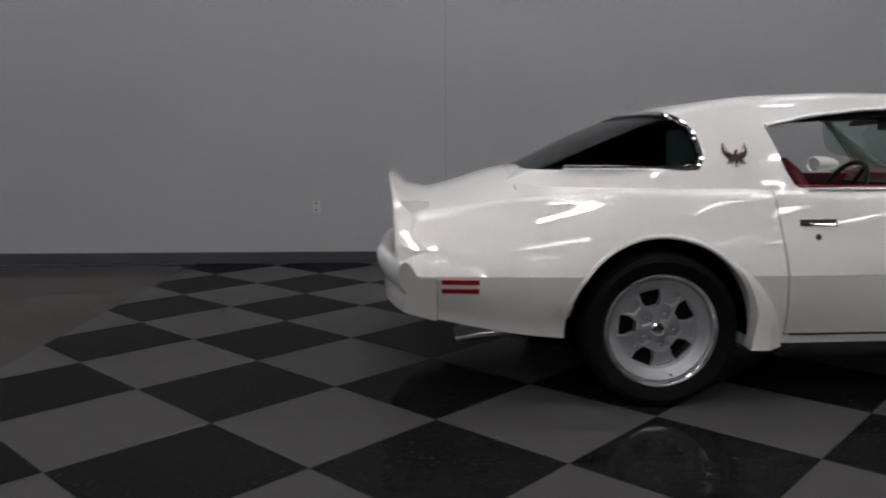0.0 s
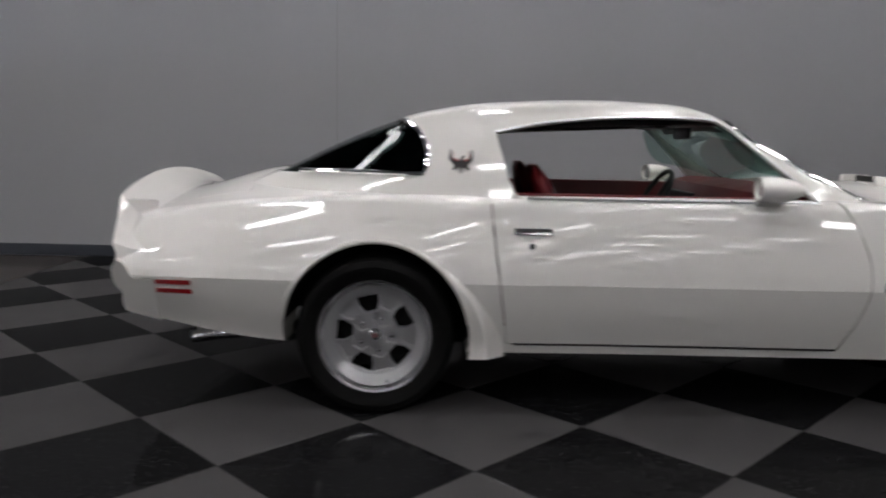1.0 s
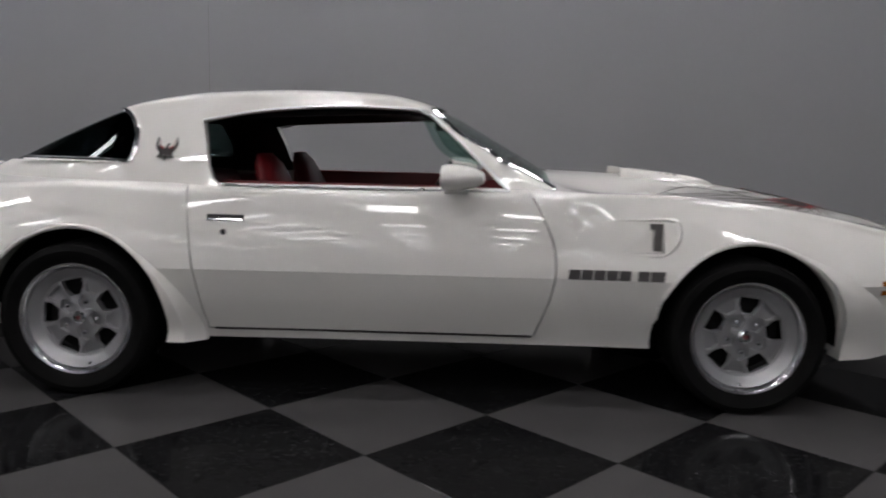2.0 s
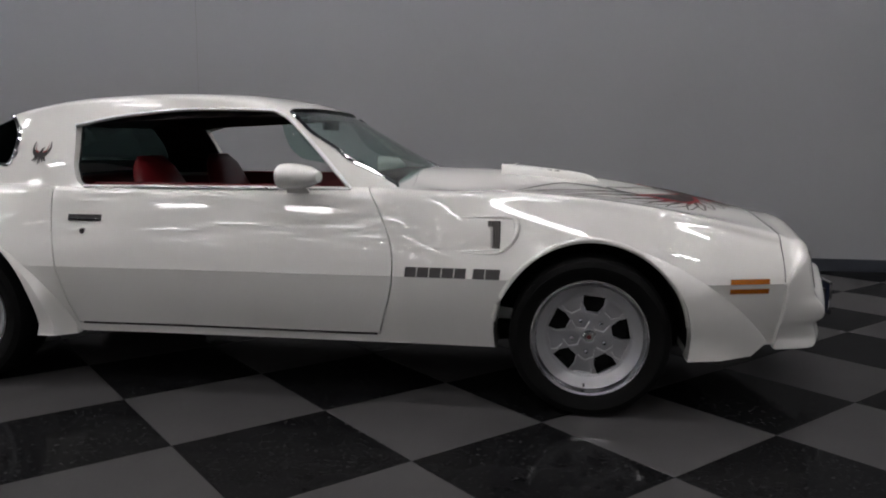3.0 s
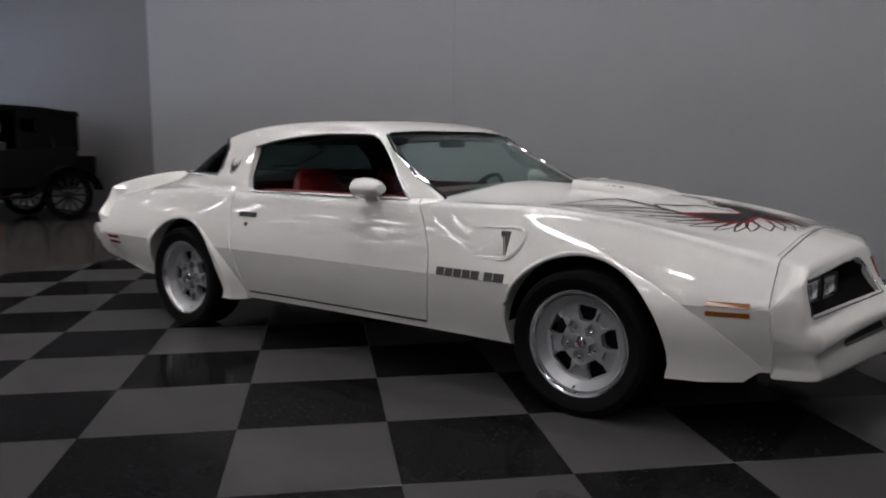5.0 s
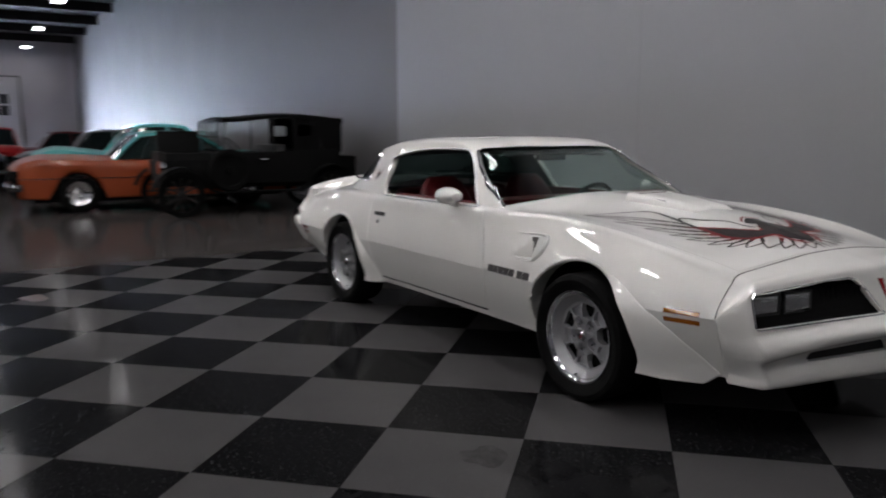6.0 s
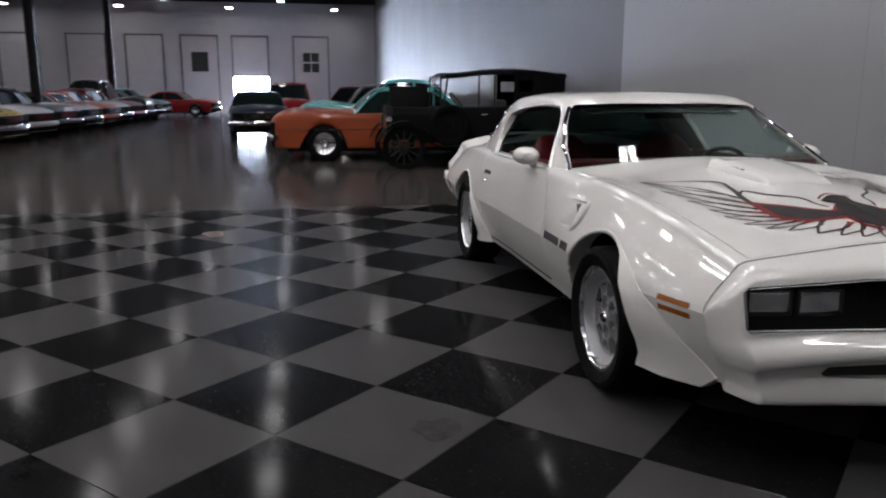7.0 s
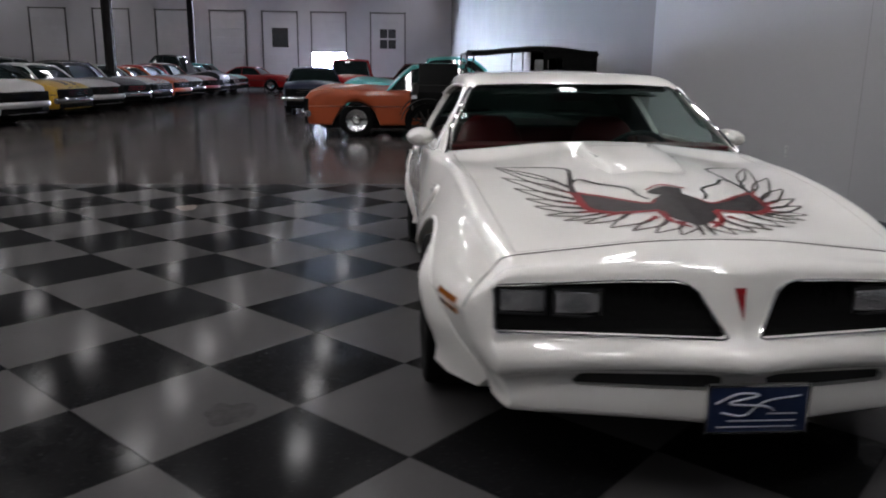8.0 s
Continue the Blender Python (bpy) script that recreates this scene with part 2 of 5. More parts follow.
def loft(rings, caps=True, close=True):
    """Skins rings of equally many points."""
    bm = bmesh.new()
    vs = [[bm.verts.new(p) for p in ring] for ring in rings]
    n = len(vs[0])
    for a, b in zip(vs, vs[1:]):
        for k in range(n if close else n - 1):
            bm.faces.new((a[k], a[(k + 1) % n], b[(k + 1) % n], b[k]))
    if caps:
        bm.faces.new(vs[0][::-1])
        bm.faces.new(vs[-1])
    bmesh.ops.recalc_face_normals(bm, faces=bm.faces)
    return bm


def carve(bm, tool, how="DIFFERENCE"):
    """The solid bm cut by, or kept within, the solid tool. Frees both."""
    obs = []
    for b in (bm, tool):
        me = bpy.data.meshes.new("solid")
        b.to_mesh(me)
        b.free()
        obs.append(new("solid", me))
    md = obs[0].modifiers.new("cut", "BOOLEAN")
    md.operation, md.solver, md.object = how, "EXACT", obs[1]
    bpy.context.view_layer.update()
    me = bpy.data.meshes.new_from_object(obs[0].evaluated_get(bpy.context.evaluated_depsgraph_get()))
    out = bmesh.new()
    out.from_mesh(me)
    for o in obs:
        d = o.data
        bpy.data.objects.remove(o)
        bpy.data.meshes.remove(d)
    bpy.data.meshes.remove(me)
    return out


# ---- the hall ----
WALL_Y, CORNER_X, FAR_X, CEIL_Z, EDGE_X = 3.12, -6.34, -50.0, 7.6, -3.0
TILE, TURN_T, OX, OY = 0.6159, radians(45.257), -1.3461, -1.3815

setting("floor", box(FAR_X - 0.2, -34, -0.2, 14, 6, -0.006), M_CONC, "brown-grey sealed concrete hall floor with a dull shine", "floor")
setting("wall_back", box(CORNER_X, WALL_Y, -0.1, 14, WALL_Y + 0.15, CEIL_Z), M_WALL, "smooth grey painted wall behind the coupe", "wall")
setting("wall_side", box(FAR_X, WALL_Y + 0.12, -0.1, CORNER_X, WALL_Y + 0.3, CEIL_Z), M_WALL2, "long pale painted hall wall, its dim light put into the colour", "wall")
DOORS = [-5.3, -1.2, -8.65, -12.2, -15.85, -20.0, -24.2]
far = bmesh.new()
bm_box(far, FAR_X - 0.3, -34, -0.1, FAR_X, DOORS[0] - 1.18, CEIL_Z)
bm_box(far, FAR_X - 0.3, DOORS[0] + 1.18, -0.1, FAR_X, WALL_Y + 0.3, CEIL_Z)
bm_box(far, FAR_X - 0.3, DOORS[0] - 1.18, 5.05, FAR_X, DOORS[0] + 1.18, CEIL_Z)
setting("wall_far", far, M_FARWALL, "pale painted far wall with a row of dock doors, daylight haze in its colour", "wall")
setting("wall_south", box(FAR_X, -34.3, -0.1, 14, -34, CEIL_Z), M_FARWALL, "pale painted hall wall", "wall")
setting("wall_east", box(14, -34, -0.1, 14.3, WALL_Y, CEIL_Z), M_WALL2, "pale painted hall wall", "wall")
setting("ceiling", box(FAR_X, -34, CEIL_Z, 14, 4, CEIL_Z + 0.2), M_CEIL, "dark corrugated metal roof deck", "ceiling")
setting("baseboard", box(CORNER_X, WALL_Y - 0.012, 0, 14, WALL_Y, 0.105, bevel=0.004), M_BASE, "dark blue-grey rubber baseboard", "baseboard")

# ceiling fixtures in rows
def ceiling_light(material, label):
    """A hung high-bay fixture: a shallow housing, two long tubes, end caps and its cables."""
    ob = thing("ceiling_light", label, "ceiling light", group="hall lights")
    part("housing", box(-0.64, -0.21, 0.0, 0.64, 0.21, 0.07, bevel=0.01), M_PLASTIC_W, ob)
    for sy in (-0.105, 0.105):
        part("tube_lamp", box(-0.58, sy - 0.07, -0.02, 0.58, sy + 0.07, -0.004), material, ob, "glowing white tube", smooth=0)
    for sx in (-0.61, 0.61):
        part("end_cap", box(sx - 0.02, -0.18, -0.022, sx + 0.02, 0.18, 0.0, bevel=0.004), M_STEEL, ob)
    for sx in (-0.5, 0.5):
        part("cable", tube([(sx, 0, 0.07), (sx, 0, 0.9)], 0.006, 6), M_STEEL, ob)
    return ob


twin = ceiling_light(M_LAMP, "white high-bay fixture with two bright tubes, hung under the roof deck")
single = ceiling_light(M_LAMP_FAR, "white high-bay fixture with two dimmer tubes, hung under the roof deck")
near_spots = [(-6.3 + 3.13 * i, 1.5 - 3.0 * j) for i in range(5) for j in range(3) if i or j]
far_spots = [(-6.3 + 3.13 * i, -7.5 - 3.3 * j) for i in range(6) for j in range(8)]
far_spots += [(-9.43 - 3.13 * i, -3.0 - 3.4 * j) for i in range(3) for j in range(9)]
far_spots += [(-20.2 - 4.6 * i, 0.4 - 3.4 * j) for i in range(7) for j in range(10) if (i + j) % 2 == 0]
for fixture, spots in ((twin, near_spots), (single, far_spots)):
    for k, (lx, ly) in enumerate(spots):
        if k:
            copy_thing(fixture, pose(lx, ly, CEIL_Z - 0.9))
        else:
            fixture.matrix_basis = pose(lx, ly, CEIL_Z - 0.9)

# joists under the deck
for k in range(14):
    setting("joist", box(FAR_X + 4.7 * k + 1.0, -34, CEIL_Z - 0.42, FAR_X + 4.7 * k + 1.14, 3.3, CEIL_Z), M_STEEL, "dark steel roof joist", "joist")
for px, py in ((-22.0, -10.6), (-38.0, -11.75), (-30, -21), (-14, -21)):
    col = bmesh.new()
    bm_box(col, px - 0.14, py - 0.14, 0, px + 0.14, py - 0.11, CEIL_Z - 0.42)
    bm_box(col, px - 0.14, py + 0.11, 0, px + 0.14, py + 0.14, CEIL_Z - 0.42)
    bm_box(col, px - 0.015, py - 0.11, 0, px + 0.015, py + 0.11, CEIL_Z - 0.42)
    bm_box(col, px - 0.2, py - 0.2, -0.006, px + 0.2, py + 0.2, 0.012)
    setting("column", col, M_STEEL, "dark steel I-section column", "column")

# wall joint and socket behind the coupe
setting("wall_joint", box(-0.728, WALL_Y - 0.0016, 0.105, -0.724, WALL_Y - 0.0003, CEIL_Z), surf("filled_joint", (0.2, 0.2, 0.205), 0.7), "thin vertical joint in the wall", "trim")
M_COVER = surf("grey_plastic", (0.36, 0.36, 0.365), 0.4, var=0.03)
socket = thing("wall_socket", "pale grey double wall socket on the grey wall", "socket", pose(-1.895, WALL_Y, 0.515))
part("cover", box(-0.038, -0.006, -0.06, 0.038, 0.0, 0.06, bevel=0.003), M_COVER, socket)
for dz in (-0.03, 0.03):
    part("outlet", box(-0.02, -0.011, dz - 0.018, 0.02, -0.005, dz + 0.018, bevel=0.002), M_COVER, socket)
    part("slots", box(-0.008, -0.0118, dz - 0.008, 0.008, -0.0105, dz + 0.006), M_SLOT, socket)


def blot(name, cx, cy, r, material, label, sx=1.0):
    """A thin irregular stain on the tiles."""
    bm = bmesh.new()
    ring = []
    for k in range(22):
        a = 2 * math.pi * k / 22
        q = r * (0.7 + 0.5 * noise.noise((cx + math.cos(a), cy + math.sin(a), 0.3)))
        ring.append(bm.verts.new((cx + sx * q * math.cos(a), cy + q * math.sin(a), 0.0012)))
    bm.faces.new(ring)
    return setting(name, bm, material, label, "stain")


blot("floor_stain", -1.46, -2.93, 0.14, surf("rust_stain", (0.06, 0.03, 0.02), 0.5, var=0.4, scale=20), "orange rust stain on the tiles", 1.4)
blot("floor_stain", 3.065, -1.62, 0.13, surf("dark_stain", (0.046, 0.0445, 0.0445), 0.9, var=0.35, scale=14, spec=0.0), "dark scuff on a grey tile", 1.2)
# ---- the coupe ----
CY = 0.06
coupe = thing("coupe", "white late-1970s two-door coupe, red interior, chequered tiles under it", "car", pose(0, CY, 0) @ Matrix.Diagonal((1, 1.045, 1, 1)))

# lower body: half width, sill, crease, shoulder and centre line along x
f_hw = curve1([(-1.12, 0.80), (-0.9, 0.845), (-0.45, 0.878), (0.0, 0.892), (0.5, 0.884), (1.0, 0.872), (1.9, 0.874), (2.75, 0.892), (3.1, 0.872), (3.3, 0.835), (3.5, 0.775)])
f_sill = curve1([(-1.12, 0.39), (-0.9, 0.338), (-0.45, 0.268), (0.3, 0.233), (2.3, 0.236), (3.1, 0.252), (3.5, 0.27)])
f_flat = curve1([(1.95, 0.0), (2.2, 1.0), (3.1, 1.0), (3.42, 0.15), (3.5, 0.0)])
f_sh = curve1([(-1.12, 0.76), (-0.9, 0.795), (-0.5, 0.85), (0.0, 0.872), (0.45, 0.876), (1.9, 0.882), (2.4, 0.880), (2.75, 0.856), (3.1, 0.806), (3.5, 0.712)])
f_ysh = curve1([(-1.12, 0.68), (-0.5, 0.735), (0.0, 0.775), (0.5, 0.80), (1.9, 0.80), (2.4, 0.745), (2.75, 0.73), (3.1, 0.715), (3.5, 0.668)])
f_top = curve1([(-1.12, 0.84), (-0.9, 0.872), (-0.5, 0.97), (0.0, 0.955), (0.5, 0.90), (1.7, 0.90), (1.95, 0.955), (2.3, 0.946), (2.75, 0.915), (3.1, 0.862), (3.5, 0.772)])
CREASE = 0.545


def half_section(x, n_low=8, n_up=44):
    """(y, z) from the sill, over the crease and the shoulder, to the centre line."""
    hw, zs, sh, ys, zt = f_hw(x), f_sill(x), f_sh(x), f_ysh(x), f_top(x)
    low = smooth_path([(hw - 0.165, zs), (hw - 0.108, zs + 0.006), (hw - 0.090, zs + 0.05), (hw - 0.032, (zs + CREASE) / 2 + 0.02), (hw, CREASE)], n_low)
    w = f_flat(x)
    rise = [(hw - (hw - ys - 0.016) * v ** 1.5, CREASE + (sh - 0.03 - CREASE) * v) for v in (0, 1 / 6, 2 / 6, 3 / 6, 4 / 6, 5 / 6, 1)]
    up = smooth_path(rise + [(ys + 0.003, sh - 0.009), (ys - 0.018, sh + 0.003 - 0.003 * w), (ys - 0.06, sh + 0.012 - 0.014 * w), (ys * (0.62 + 0.08 * w), sh + (0.55 - 0.62 * w) * (zt - sh)),
                             (ys * 0.30, sh + (0.90 - 0.22 * w) * (zt - sh)), (0.0, zt)], n_up)
    return [tuple(p) for p in low] + [tuple(p) for p in up[1:]]


def top_z(x, y):
    """Height of the body's upper skin."""
    s = half_section(x, 8, 40)[16:]
    s = sorted(s)
    return float(np.interp(abs(y), [p[0] for p in s], [p[1] for p in s]))


def side_y(x, z):
    """Half width of the body's flank at a height."""
    s = half_section(x, 16, 40)[:40]
    return float(np.interp(z, [p[1] for p in s], [p[0] for p in s]))


def body_ring(x):
    h = half_section(x)
    return [(x, -y, z) for y, z in h] + [(x, y, z) for y, z in h[-2::-1]]


stations = [-1.06 + (3.49 + 1.06) * k / 84 for k in range(85)]
shell = loft([body_ring(x) for x in stations])
# cabin, wheel housings, fender vents, tail panel
shell = carve(shell, box(0.02, -0.74, 0.33, 1.93, 0.74, 1.2, bevel=0.06))
for wx in (0.0, 2.748):
    for s in (-1, 1):
        shell = carve(shell, lathe([(0.382, s * 0.50), (0.382, s * 1.0)], 48, centre=(wx, 0, 0.318)))
for s in (-1, 1):
    shell = carve(shell, prism([(2.17, s * 0.874), (2.17, s * 1.0), (2.395, s * 1.0), (2.395, s * 0.815), (2.375, s * 0.815)], 0.655, 0.775, "z"))
shell = carve(shell, box(-1.2, -0.66, 0.565, -1.02, 0.66, 0.80))
shell = carve(shell, box(-1.3, -1, 0.2, -0.90, 1, 0.535))


def lift_out(shell, volume, inner):
    """Cuts the piece within volume out of the shell; the piece is kept to inner, a little smaller, so that a joint stays open."""
    piece = carve(shell.copy(), inner, "INTERSECT")
    return carve(shell, volume), piece


def door_poly(g):
    edge = smooth_path([(1.835 - g, 0.91), (1.90 - g, 0.80), (1.955 - g, 0.66), (1.955 - g, 0.50), (1.89 - g, 0.285 + g)], 12)
    back = smooth_path([(0.535 + g, 0.285 + g), (0.505 + g, 0.5), (0.47 + g, 0.75), (0.455 + g, 0.91)], 8)
    return [tuple(p) for p in edge] + [tuple(p) for p in back]


G = 0.0018
doors = []
for s in (-1, 1):
    a, b = (s * 0.66, s * 1.1)
    shell, piece = lift_out(shell, prism(door_poly(-0.0028), a - s * 0.004, b, "y"), prism(door_poly(0.0028), a, b, "y"))
    doors.append((s, piece))


def hood_poly(g):
    side = [tuple(p) for p in smooth_path([(2.03 - 0.02, -0.70 + g), (2.5, -0.685 + g), (3.0, -0.66 + g), (3.47 - g, -0.62 + g)], 10)]
    back = [tuple(p) for p in smooth_path([(1.97 + g, 0.30), (2.0 + g, 0.0), (1.97 + g, -0.30)], 5)]
    return side + [(x, -y) for x, y in side[::-1]] + back


shell, hood_piece = lift_out(shell, prism(hood_poly(-G), 0.73 - 0.002, 1.1, "z"), prism(hood_poly(G), 0.73, 1.1, "z"))
lid = lambda g: [(-0.93 + g, -0.56 + g), (-0.56 - g, -0.60 + g), (-0.56 - g, 0.60 - g), (-0.93 + g, 0.56 - g)]
shell, lid_piece = lift_out(shell, prism(lid(-G), 0.80 - 0.002, 1.1, "z"), prism(lid(G), 0.80, 1.1, "z"))
body = crisp(part("body", shell, M_PAINT, coupe, "glossy white painted body shell", smooth=28), CREASE)
hood = part("hood", hood_piece, M_PAINT, coupe, "white hood with a dark feathered decal", smooth=28)
part("trunk_lid", lid_piece, M_PAINT, coupe, smooth=28)
for s, piece in doors:
    door = crisp(part("door", piece, M_PAINT, coupe, smooth=28), CREASE)
    hx, hz = 0.625, 0.752
    y0 = side_y(hx, hz)
    for nm, mt, xa, xb, za, zb, pr_out, lb in (("bezel", M_BLACK, -0.075, 0.075, -0.012, 0.014, 0.003, "black handle recess"), ("handle", M_CHROME, -0.066, 0.066, -0.008, -0.002, 0.008, "chrome pull-up door handle")):
        hb = prism([(hx + xa, hz + za), (hx + xb, hz + za), (hx + xb, hz + zb), (hx + xa, hz + zb)], 0, 0.01, "y")
        for v in hb.verts:
            v.co.y = s * (side_y(v.co.x, v.co.z) + (pr_out if v.co.y > 0.005 else -0.012))
        part(nm, hb, mt, door, lb)
    part("lock", lathe([(0.0, s * 0.008), (0.012, s * 0.008), (0.015, 0.0), (0.0, 0.0)], 16, centre=(hx - 0.005, s * (side_y(hx, hz - 0.055) - 0.002), hz - 0.055)), M_CHROME, door)
    part("door_card", box(0.56, s * 0.665 - 0.02, 0.36, 1.80, s * 0.665 + 0.012, 0.895, bevel=0.012), M_RED, door, "red vinyl door card")
    part("armrest", box(0.85, s * 0.63 - 0.035, 0.62, 1.5, s * 0.63 + 0.035, 0.69, bevel=0.02), M_RED, door)
    part("card_strip", box(0.60, s * 0.648 - 0.004, 0.77, 1.76, s * 0.648 + 0.004, 0.782), M_CHROME, door)
    # wing mirror
    mir = bmesh.new()
    bm_lathe(mir, [(0.0, -0.125), (0.028, -0.118), (0.05, -0.08), (0.064, -0.02), (0.066, 0.03), (0.062, 0.06), (0.055, 0.062), (0.052, 0.04), (0.0, 0.04)], 24, "x")
    bmesh.ops.scale(mir, vec=(0.92, 1.12, 0.80), verts=mir.verts)
    bmesh.ops.rotate(mir, matrix=Matrix.Rotation(radians(180 + 8 * s), 3, "Z"), verts=mir.verts)
    bmesh.ops.translate(mir, vec=(1.555, s * 0.845, 0.938), verts=mir.verts)
    mirror = part("mirror", mir, M_PAINT, door, "white bullet-shaped wing mirror")
    mg = lathe([(0.0, 0.0), (0.052, 0.0), (0.052, 0.005), (0.0, 0.005)], 24, "x")
    bmesh.ops.scale(mg, vec=(0.92, 1.12, 0.80), verts=mg.verts)
    bmesh.ops.rotate(mg, matrix=Matrix.Rotation(radians(180 + 8 * s), 3, "Z"), verts=mg.verts)
    bmesh.ops.translate(mg, vec=(1.555 - 0.0405, s * 0.845 - s * 0.006, 0.938), verts=mg.verts)
    part("mirror_glass", mg, M_CHROME, mirror, "silvered mirror glass")
    part("stalk", loft([[(1.555 + dx * r, s * (0.80 + 0.04 * t), 0.872 + 0.05 * t + dz * r) for dx, dz in ((-0.05, -0.012), (0.05, -0.012), (0.035, 0.02), (-0.035, 0.02))] for t, r in ((0, 1.1), (0.5, 0.8), (1, 0.75))]), M_PAINT, door)

# ---- roof and glass house ----
g_roof = curve1([(-0.66, 0.90), (-0.5, 0.975), (-0.25, 1.095), (0.0, 1.195), (0.2, 1.25), (0.5, 1.29), (0.9, 1.305), (1.2, 1.297), (1.4, 1.265), (1.52, 1.22), (1.75, 1.095), (2.12, 0.885)])
g_base = curve1([(-0.66, 0.58), (-0.3, 0.68), (0.1, 0.745), (0.6, 0.80), (1.3, 0.80), (1.8, 0.79), (2.12, 0.76)])
g_top = curve1([(-0.66, 0.45), (-0.2, 0.52), (0.2, 0.575), (0.6, 0.60), (1.3, 0.595), (1.5, 0.60), (1.75, 0.66), (2.12, 0.74)])


def house_half(x, inset, n=26):
    zr, wb, wt, zb = g_roof(x) - inset, g_base(x) - inset, g_top(x) - inset, 0.85
    e = zb + max(zr - zb, 0.01) * 0.80
    return smooth_path([(wb, zb), (wb + 0.3 * (wt - wb), zb + 0.4 * (e - zb)), (wt + 0.015, e), (wt - 0.035, zr - 0.028 * min(1, (zr - zb) / 0.3)), (wt * 0.6, zr - 0.007), (0, zr)], n)


def house_ring(x, inset):
    h = house_half(x, inset)
    bow = 0.13 * max(0.0, min(1.0, (x - 1.30) / 0.35))
    back = -0.10 * max(0.0, min(1.0, (0.1 - x) / 0.5))
    q = [(x - (bow + back) * (y / 0.72) ** 2, -y, z) for y, z in h]
    return q + [(a, -y, z) for a, y, z in q[-2::-1]]


def house(inset, a=-0.66, b=2.12, n=64, ext=0.0):
    rings = [house_ring(a + (b - a) * k / (n - 1), inset) for k in range(n)]
    if ext:
        rings = [[(x - ext, y, z) for x, y, z in rings[0]]] + rings + [[(x + ext, y, z) for x, y, z in rings[-1]]]
    return loft(rings)


def house_y(x, z, inset=0.0):
    h = house_half(x, inset, 40)
    zs, ys = [p[1] for p in h], [p[0] for p in h]
    return float(np.interp(z, zs, ys))


SIDE = [(0.475, 1.142), (0.505, 1.045), (0.525, 0.96), (0.553, 0.903), (0.58, 0.882), (0.62, 0.872), (1.775, 0.872), (1.612, 1.03), (1.475, 1.155), (1.41, 1.197), (1.33, 1.212), (1.0, 1.213), (0.7, 1.185)]
REAR = [(-0.9, 0.955), (-0.9, 1.12), (-0.05, 1.33), (0.02, 1.217), (0.10, 1.195), (0.165, 1.14), (0.195, 1.05), (0.195, 0.98), (0.175, 0.958)]
FRONT = [(0.735, 0.84), (0.684, 1.0), (0.566, 1.20), (0.53, 1.222), (0.3, 1.232)]
FRONT = [(-y, z) for y, z in FRONT[:1]] + FRONT + [(-y, z) for y, z in FRONT[:0:-1]]
roof = carve(house(0.0), house(0.030, -0.62, 2.06))
roof = carve(roof, box(-2, -2, 0.5, 3, 2, 0.858))
roof = carve(roof, prism(SIDE, -1.2, 1.2, "y"))
roof = carve(roof, prism(REAR, -1.2, 1.2, "y"))
roof = carve(roof, prism(FRONT, 1.30, 3.0, "x"))
part("roof", roof, M_PAINT, coupe, "white roof with thin pillars and broad sail panels", smooth=30)
liner = carve(house(0.037, -0.1, 1.52), house(0.05, -0.12, 1.54))
liner = carve(liner, box(-2, -2, 0.5, 3, 2, 1.15))
liner = carve(liner, prism([(0.45, 0.8), (1.9, 0.8), (1.45, 1.20), (0.45, 1.15)], -2, 2, "y"))
part("headliner", liner, M_BLACK, coupe, "dark roof lining", smooth=30)


def pane(poly, axis, a, b, inset, thick=0.008):
    p = carve(house(inset), house(inset + thick, ext=0.08), "DIFFERENCE")
    p = carve(p, prism(poly, a, b, axis), "INTERSECT")
    return carve(p, box(-2, -2, 0.5, 3, 2, 0.862))


lining = carve(house(0.033, -0.55, 0.62), house(0.042, -0.58, 0.65))
lining = carve(lining, box(-2, -2, 0.5, 3, 2, 0.88))
lining = carve(lining, prism(SIDE, -1.2, 1.2, "y"))
lining = carve(lining, prism(REAR, -1.2, 1.2, "y"))
part("pillar_lining", lining, M_BLACK, coupe, "dark lining of the sail panels", smooth=30)
band = pane([(-0.582, 1.172), (0.582, 1.172), (0.566, 1.2), (0.53, 1.222), (-0.53, 1.222), (-0.566, 1.2)], "x", 1.30, 3.0, 0.022, 0.004)
part("tint_band", band, glass("teal_band", (0.16, 0.34, 0.34)), coupe, "teal shade band across the windscreen", smooth=30)
part("windshield", pane(FRONT, "x", 1.30, 3.0, 0.012), M_WSHIELD, coupe, "green-tinted windscreen", smooth=30)
part("rear_window", pane(REAR, "y", -1.2, 1.2, 0.010), M_RGLASS, coupe, "dark wrap-around rear window", smooth=30)

